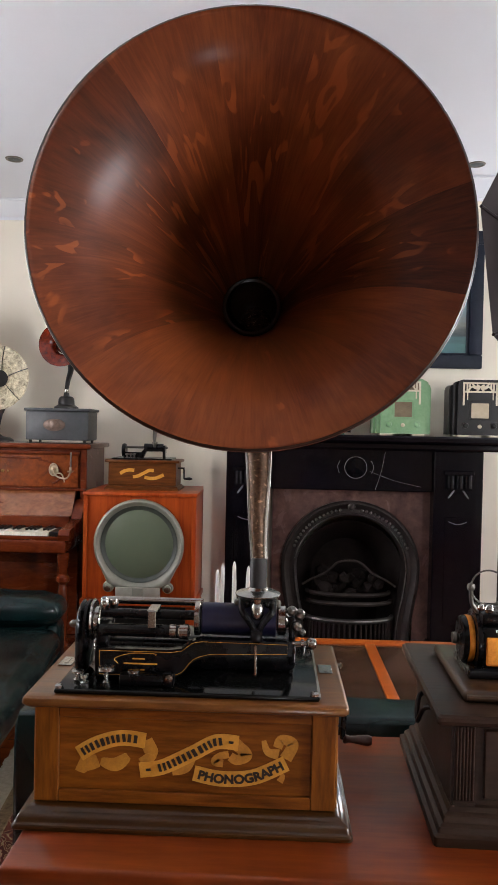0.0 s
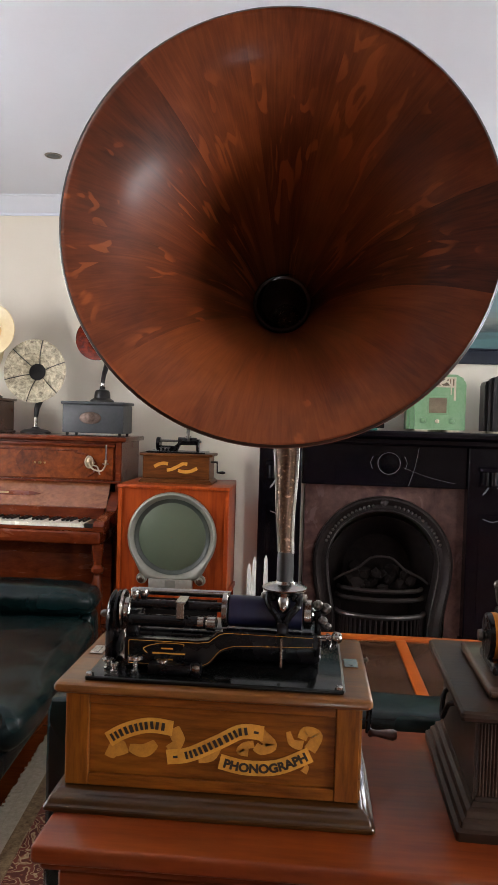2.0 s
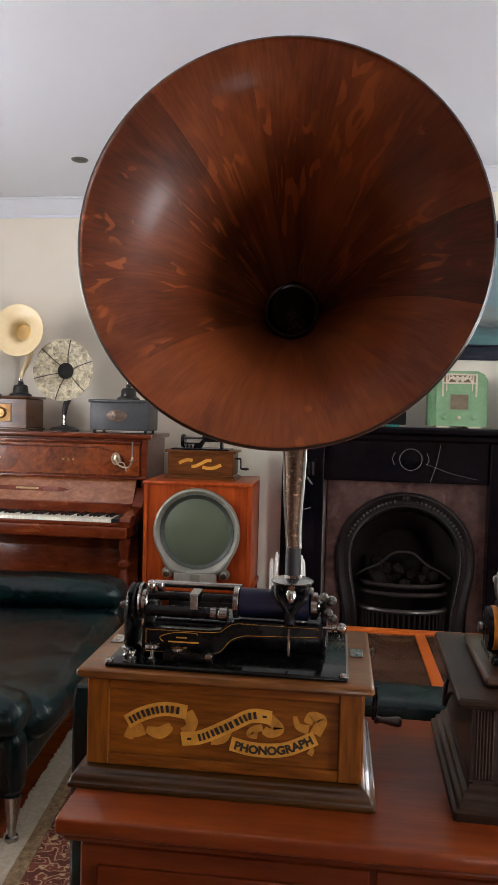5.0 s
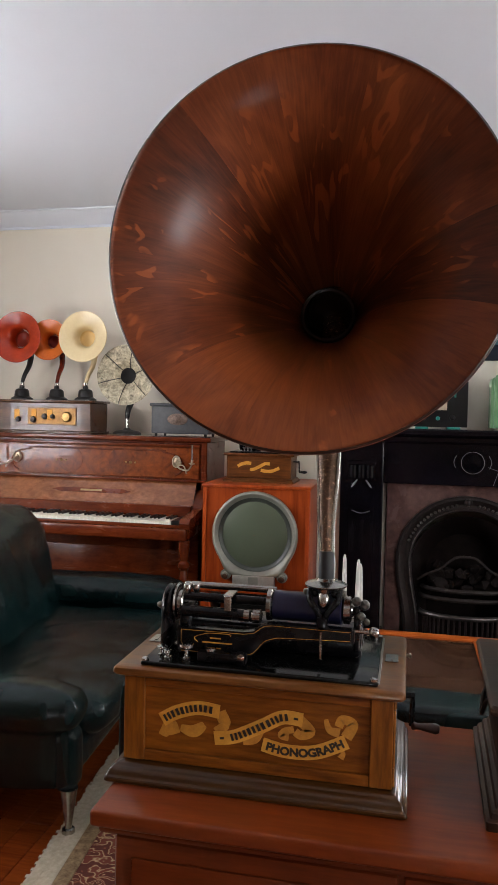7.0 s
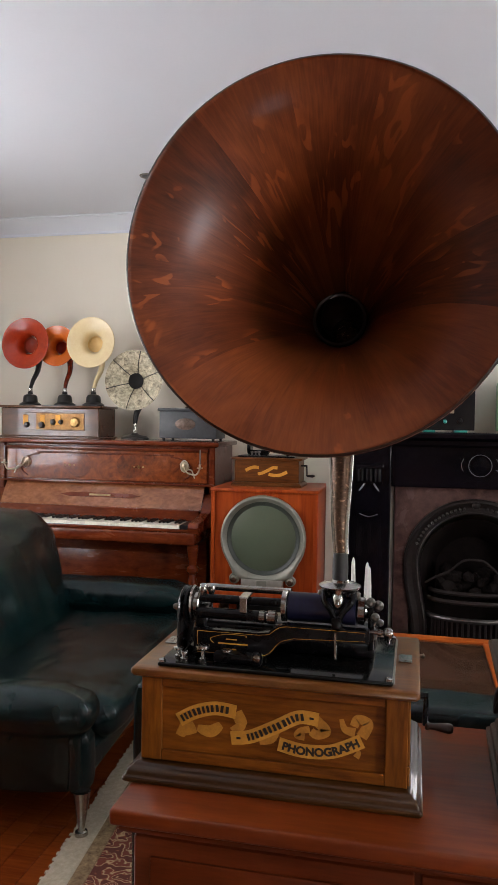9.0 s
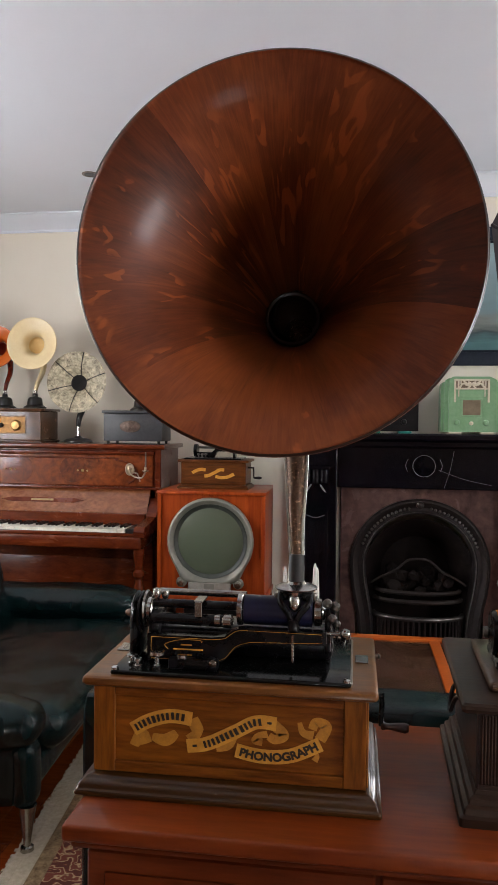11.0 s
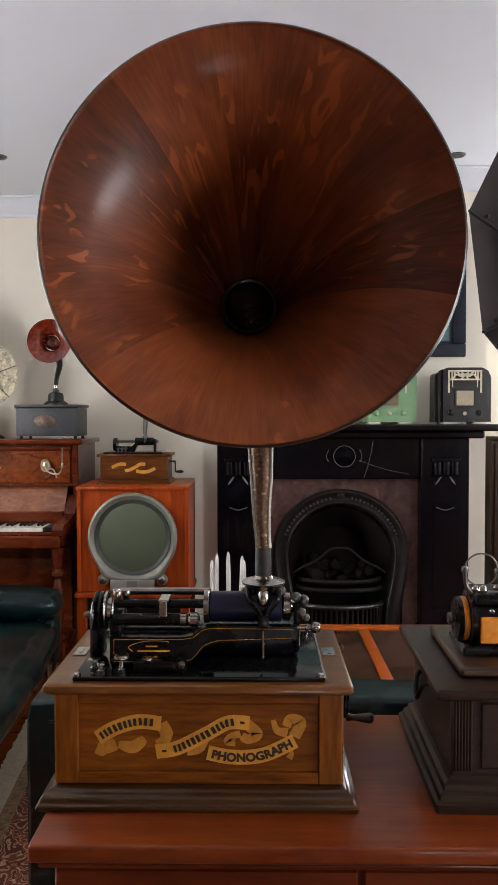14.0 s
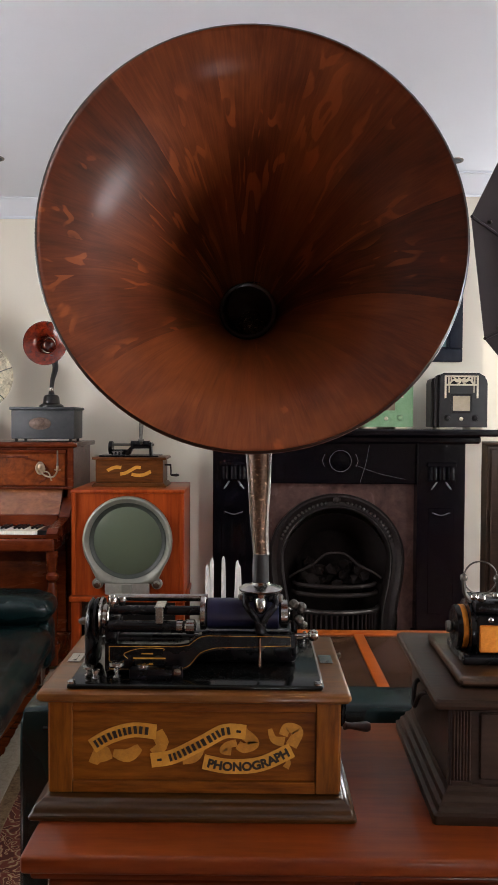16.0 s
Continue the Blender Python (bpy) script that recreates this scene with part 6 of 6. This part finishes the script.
for k in range(N6):
    a0, a1 = 2 * math.pi * k / N6 + 0.3, 2 * math.pi * (k + 1) / N6 + 0.3
    bm = bmesh.new()
    prof = [(0.030, -0.02), (0.055, 0.012), (0.10, 0.040), (0.15, 0.055), (0.195, 0.060)]
    sweep(bm, [[cm @ Vector((r * math.cos(a0 + (a1 - a0) * j / 6), r * math.sin(a0 + (a1 - a0) * j / 6), z)) for j in range(7)] for r, z in prof], close=False)
    bmesh.ops.solidify(bm, geom=bm.faces, thickness=0.002)
    part("petal", bm, PARCH, cone, "", 60)
    part("rib", tube(bmesh.new(), [cm @ Vector((r * math.cos(a0), r * math.sin(a0), z + 0.001)) for r, z in prof], [0.0028] * 5, 6), EBONY, cone)
part("centre", lathe(bmesh.new(), [(0.052, 0.014), (0.050, 0.012), (0.034, 0.003), (0.02, -0.004), (0.001, -0.006)], 24, cm), SHADOWBOX, cone, "black centre")

safe = thing("metal_speaker_box", pose(-1.144, 3.365, PT), "grey crackle-finish metal box with oval brass badge", "radio")
part("case", one_box(-0.185, 0.185, -0.11, 0.11, 0.016, 0.185, 0.006, 2), GREYBOX, safe)
part("lid", one_box(-0.195, 0.195, -0.12, 0.12, 0.1855, 0.203, 0.006, 2), GREYBOX, safe)
part("badge", lathe(bmesh.new(), [(0.066, 0), (0.062, 0.003), (0.03, 0.006), (0.001, 0.007)], 28, pose(-0.015, -0.1105, 0.105, 90, 0, 0), squash=(1, 0.55)), WORNBADGE, safe, "worn oval badge")
part("badge_centre", lathe(bmesh.new(), [(0.030, 0), (0.024, 0.004), (0.001, 0.006)], 24, pose(-0.015, -0.117, 0.108, 90, 0, 0)), WORNBADGE, safe)
for x in (-0.16, 0.16):
    for y in (-0.09, 0.09):
        part("foot", rod(bmesh.new(), (x, y, 0), (x, y, 0.017), 0.008, 0.010, 10), EBONY, safe)
horn_speaker(-1.129, 3.395, PT + 0.2035, TORTOISE, EBONY, 0.125, 0.365, "tortoiseshell horn loudspeaker with black swan neck", lean=0.0)

# ---- television on its stand ----
tv = thing("television", pose(-0.575, 2.849, 0), "red mahogany television console with round green screen", "television")
TW = 0.300
part("cabinet", one_box(-TW, TW, 0.018, 0.52, 0.405, 0.955, 0.003, 1), TVWOOD, tv)
part("top", one_box(-TW - 0.004, TW + 0.004, -0.004, 0.525, 0.9555, 0.976, 0.005, 2), TVWOOD, tv)
for sx in (-1, 1):
    part("front_stile", one_box(min(sx * TW, sx * (TW - 0.022)), max(sx * TW, sx * (TW - 0.022)), 0.0, 0.0118, 0.407, 0.955, 0.002, 1), TVWOOD, tv)
part("front_panel", one_box(-TW + 0.0225, TW - 0.0225, 0.0125, 0.0178, 0.407, 0.955), TVWOOD, tv, "striped veneer front")
part("ledge", one_box(-TW - 0.012, TW + 0.012, -0.016, 0.53, 0.375, 0.404, 0.005, 2), TVWOOD, tv)
for x in (-TW + 0.022, TW - 0.022):
    for y in (0.02, 0.48):
        part("leg", one_box(x - 0.024, x + 0.024, y - 0.024, y + 0.024, 0.0, 0.374, 0.004, 1), TVWOOD, tv)
# dark sheet put in for the shade under the console
part("shade_panel", one_box(-TW + 0.05, TW - 0.05, 0.46, 0.50, 0.06, 0.374), SHADOWBOX, tv, "dark panel standing for the shade between the legs")
part("back_cover", one_box(-TW + 0.03, TW - 0.03, 0.5205, 0.54, 0.42, 0.94, 0.004, 1), SHADOWBOX, tv)
ring_o, ring_i = [], []
zc, R_o, R_i = 0.702, 0.240, 0.203
for k in range(64):
    a = 2 * math.pi * k / 64 - math.pi / 2
    x, z = R_o * math.cos(a), R_o * math.sin(a)
    if z < -0.10:
        f = min(1.0, (-z - 0.10) / 0.13)
        x = math.copysign(max(abs(x), (0.215 - 0.06 * f) * min(1.0, abs(x) / 0.09)), x) if abs(x) > 1e-6 else 0.0
        z = max(z, -0.232) if abs(x) < 0.14 else -0.10 - 0.125 * f
    ring_o.append((x, z + zc))
    ring_i.append((R_i * math.cos(a), R_i * math.sin(a) + zc))
bz = bmesh.new()
def lerp(k, d):
    return [((1 - k) * o[0] + k * i[0], d, (1 - k) * o[1] + k * i[1]) for o, i in zip(ring_o, ring_i)]
sweep(bz, [lerp(0, 0.003), lerp(0.0, -0.010), lerp(0.12, -0.020), lerp(0.35, -0.024), lerp(0.55, -0.020), lerp(0.85, -0.004), lerp(1.0, -0.001)], cap0=False, cap1=False)
part("bezel", bz, BEZEL, tv, "pale keyhole-shaped metal bezel", 40)
part("screen_ring", lathe(bmesh.new(), [(0.2045, 0.004), (0.2035, 0.006), (0.199, 0.004), (0.191, -0.001), (0.184, -0.0045), (0.181, -0.0050)], 64, pose(0, 0, zc, 90, 0, 0)), RINGDARK, tv)
part("screen", lathe(bmesh.new(), [(0.185, -0.0060), (0.165, -0.0005), (0.140, 0.0050), (0.11, 0.0098), (0.08, 0.0132), (0.05, 0.0154), (0.025, 0.0165), (0.001, 0.0169)], 64, pose(0, 0, zc, 90, 0, 0)), SCREEN, tv, "round bulging green-grey screen", 60)
pl = part("control_plate", one_box(-0.118, 0.118, -0.026, 0.003, 0.418, 0.478, 0.006, 2), PLATEGREY, tv, "grey metal control plate")
part("grille", one_box(-0.028, 0.028, -0.029, -0.0265, 0.424, 0.473, 0.002, 1), BEZEL, pl)
for x in (-0.158, 0.158):
    part("knob", lathe(bmesh.new(), [(0.030, 0), (0.030, 0.006), (0.024, 0.012), (0.018, 0.013), (0.017, 0.030), (0.012, 0.034), (0.001, 0.034)], 26, pose(x, -0.003, 0.475, 90, 0, 0)), BEZEL, tv, "round control knob")
    part("knob_cap", lathe(bmesh.new(), [(0.0175, 0.02), (0.0178, 0.031), (0.011, 0.0345), (0.001, 0.036)], 22, pose(x, -0.003, 0.472, 90, 0, 0)), KNOBBROWN, tv, "brown knob cap")


# small phonograph on the television
def small_phonograph(m):
    p = thing("small_phonograph", m, "small oak cylinder phonograph on top of the television", "phonograph")
    part("base_moulding", moulded_base(bmesh.new(), -0.205, 0.205, 0.0, 0.25, [(0, 0), (0, 0.010), (0.006, 0.014), (0.012, 0.022), (0.02, 0.024)]), OAK_AGED, p, "", 25)
    part("case", one_box(-0.187, 0.187, 0.022, 0.23, 0.0241, 0.150, 0.003, 1), OAK_AGED, p)
    part("lid_board", one_box(-0.205, 0.205, 0.006, 0.245, 0.1505, 0.166, 0.005, 2), OAK_AGED, p)
    banner_decal(p, 0.0, 0.088, 0.80, 0.0214, False)
    part("bed_plate", one_box(-0.17, 0.16, 0.02, 0.22, 0.1662, 0.175, 0.003, 1), ENAMEL, p)
    part("body", prism(bmesh.new(), [(-0.11, 0.1752), (-0.11, 0.205), (-0.02, 0.205), (0.0, 0.225), (0.10, 0.225), (0.10, 0.212), (0.01, 0.21), (-0.01, 0.1752)], 0.08, 0.12), ENAMEL, p)
    part("pulley", lathe(bmesh.new(), [(0.001, -0.01), (0.036, -0.01), (0.038, 0.0), (0.036, 0.01), (0.001, 0.01)], 28, pose(-0.115, 0.10, 0.215, 0, 90, 0)), ENAMEL, p)
    part("mandrel", rod(bmesh.new(), (-0.005, 0.115, 0.232), (0.10, 0.115, 0.232), 0.022, None, 24), ENAMEL, p)
    part("shaft", rod(bmesh.new(), (-0.11, 0.115, 0.232), (0.125, 0.115, 0.232), 0.007, None, 12), STEEL, p)
    part("bearing_post", one_box(0.100, 0.115, 0.09, 0.14, 0.1752, 0.245, 0.003, 1), ENAMEL, p)
    for x, y in ((-0.07, 0.05), (-0.09, 0.045), (-0.05, 0.05)):
        part("thumb_screw", lathe(bmesh.new(), [(0.004, 0.1752), (0.004, 0.19), (0.010, 0.192), (0.010, 0.198), (0.001, 0.2)], 12, pose(x, y, 0)), IRON_LIT, p)
    part("elbow", tube(bmesh.new(), spline([(0.055, 0.095, 0.235), (0.055, 0.09, 0.26), (0.052, 0.10, 0.285), (0.050, 0.13, 0.33), (0.05, 0.15, 0.42)], 5), [0.0065 + 0.0004 * i for i in range(21)], 14), STEEL, p, "slim steel horn elbow")
    part("elbow_ring", lathe(bmesh.new(), [(0.008, 0.25), (0.016, 0.253), (0.016, 0.262), (0.008, 0.265)], 18, pose(0.055, 0.092, 0)), STEEL, p)
    arm = rod(bmesh.new(), (0.187, 0.10, 0.12), (0.222, 0.10, 0.12), 0.005, None, 8)
    tube(arm, [(0.220, 0.10, 0.125), (0.222, 0.10, 0.085), (0.222, 0.10, 0.062)], [0.004] * 3, 8)
    ck = part("crank", arm, IRON, p)
    part("grip", turned(bmesh.new(), (0.222, 0.10, 0.062), (0.268, 0.10, 0.062), [(0.005, 0), (0.007, 0.3), (0.009, 0.7), (0.004, 1)], 12), EBONY, ck)


small_phonograph(pose(-0.592, 2.98, 0.9765))

# ---- on the mantel ----
MT = 1.3045


def bakelite_radio(x, body, face, grille_m, dial_m, foot_m, label):
    """A stepped bakelite table radio with a fretwork grille over a square dial."""
    p = thing("bakelite_radio", pose(x, YB - 0.16, MT), label, "radio", "bakelite radios on the mantel")
    def step(w, h, d):
        return [(-w, 0.012), (w, 0.012), (w, h - 0.03), (w - 0.006, h - 0.010), (w - 0.018, h - 0.002), (w - 0.026, h), (-w + 0.026, h), (-w + 0.018, h - 0.002), (-w + 0.006, h - 0.010), (-w, h - 0.03)]
    sh = prism(bmesh.new(), step(0.155, 0.285, 0), -0.04, 0.075)
    part("shell", sh, body, p, "", 30)
    part("shoulder", prism(bmesh.new(), step(0.140, 0.300, 0), -0.062, -0.0405), body, p, "", 30)
    fc = prism(bmesh.new(), step(0.118, 0.308, 0), -0.082, -0.0625)
    part("front", fc, body, p, "", 30)
    gz0, gz1, gx = 0.215, 0.292, 0.092
    g = bmesh.new()
    for zz in (gz0 + 0.028, gz1 - 0.003):
        box(g, -gx, gx, -0.0875, -0.0825, zz - 0.0045, zz + 0.0045, 0.001, 1)
    for sx in (-1, 1):
        box(g, min(sx * gx, sx * (gx - 0.010)), max(sx * gx, sx * (gx - 0.010)), -0.0875, -0.0825, gz0 - 0.045, gz1, 0.001, 1)
        box(g, min(sx * (gx - 0.022), sx * (gx - 0.027)), max(sx * (gx - 0.022), sx * (gx - 0.027)), -0.0875, -0.0825, gz0 - 0.015, gz1, 0.001, 1)
        for k, xx in enumerate((0.052, 0.066)):
            box(g, min(sx * xx, sx * (xx + 0.008)), max(sx * xx, sx * (xx + 0.008)), -0.0875, -0.0825, gz0 + (0.03 if k else 0.05), gz1, 0.0008, 1)
        tube(g, spline([(sx * 0.066, -0.085, gz0 + 0.03), (sx * 0.045, -0.085, gz0 + 0.055), (sx * 0.02, -0.085, gz0 + 0.045), (-sx * 0.02, -0.085, gz1 - 0.012)], 5), [0.0046] * 16, 6)
        tube(g, spline([(sx * 0.05, -0.085, gz1), (sx * 0.03, -0.085, gz1 - 0.02), (sx * 0.005, -0.085, gz0 + 0.05), (sx * 0.02, -0.085, gz0 + 0.03)], 5), [0.0046] * 16, 6)
    part("grille", g, grille_m, p, "pierced fretwork grille")
    part("grille_cloth", one_box(-gx + 0.006, gx - 0.006, -0.0832, -0.0824, gz0 + 0.026, gz1 - 0.002), DIAL_BROWN if body is GREEN else SHADOWBOX, p)
    part("dial_frame", one_box(-0.056, 0.056, -0.0865, -0.0825, 0.092, 0.192, 0.003, 1), body if body is GREEN else BLACKBAKE, p)
    part("dial", one_box(-0.046, 0.046, -0.0885, -0.087, 0.102, 0.182, 0.001, 1), dial_m, p, "square paper dial")
    for xx, zz, r in ((0.0, 0.058, 0.011), (-0.075, 0.062, 0.016), (0.075, 0.062, 0.016)):
        part("knob", lathe(bmesh.new(), [(r, 0), (r, 0.004), (r * 0.8, 0.012), (0.001, 0.014)], 18, pose(xx, -0.0825, zz, 90, 0, 0)), grille_m if r < 0.012 else body, p)
    for xx in (-0.083, 0.083):
        part("foot", one_box(xx - 0.034, xx + 0.034, -0.088, 0.07, 0.0, 0.0118, 0.005, 2), foot_m, p, "rounded foot bar")
    return p


bakelite_radio(0.815, GREEN, GREEN, CREAM, DIAL_BROWN, CREAM, "jade green bakelite radio with cream grille")
bakelite_radio(1.222, BLACKBAKE, BLACKBAKE, CREAM, DIAL, CREAM, "black bakelite radio with cream fretwork grille")
bakelite_radio(0.387, BLACKBAKE, BLACKBAKE, TEAL, DIAL, TEAL, "black bakelite radio with teal feet")

# ---- picture over the mantel ----
pic = thing("painting", pose(0.588, YB - 0.002, 1.688), "framed seascape painting in a dark navy frame", "painting")
PW, PH = 0.695, 0.77
for x0, x1, z0, z1 in ((-PW, PW, 0, 0.075), (-PW, PW, PH - 0.075, PH), (-PW, -PW + 0.075, 0.0752, PH - 0.0752), (PW - 0.075, PW, 0.0752, PH - 0.0752)):
    part("frame", one_box(x0, x1, -0.035, 0.0, z0, z1, 0.006, 2), NAVY, pic)
for x0, x1, z0, z1 in ((-PW + 0.0752, PW - 0.0752, 0.0752, 0.088), (-PW + 0.0752, PW - 0.0752, PH - 0.088, PH - 0.0752), (-PW + 0.0752, -PW + 0.088, 0.0882, PH - 0.0882), (PW - 0.088, PW - 0.0752, 0.0882, PH - 0.0882)):
    part("inner_slip", one_box(x0, x1, -0.022, 0.0, z0, z1, 0.003, 1), NAVY, pic)
cv = part("canvas", one_box(-PW + 0.0882, PW - 0.0882, -0.012, 0.0, 0.0882, PH - 0.0882), SEA, pic, "teal water under a pale sky")

# ---- right-hand recess ----
cab = thing("dark_cabinet", pose(1.522, YW - 0.005, 0), "tall dark wooden cabinet in the wall recess", "cabinet")
part("case", one_box(0.0, 0.95, -0.24, 0.0, 0.0, 1.20, 0.004, 1), WALNUT, cab)
part("top", one_box(-0.012, 0.962, -0.255, 0.004, 1.2005, 1.222, 0.005, 2), WALNUT, cab)
for x0 in (0.02, 0.485):
    d = part("door", one_box(x0, x0 + 0.445, -0.258, -0.2405, 0.08, 1.18, 0.004, 1), WALNUT, cab)
    part("door_panel", one_box(x0 + 0.07, x0 + 0.375, -0.263, -0.2585, 0.16, 1.10, 0.005, 1), WALNUT, d)
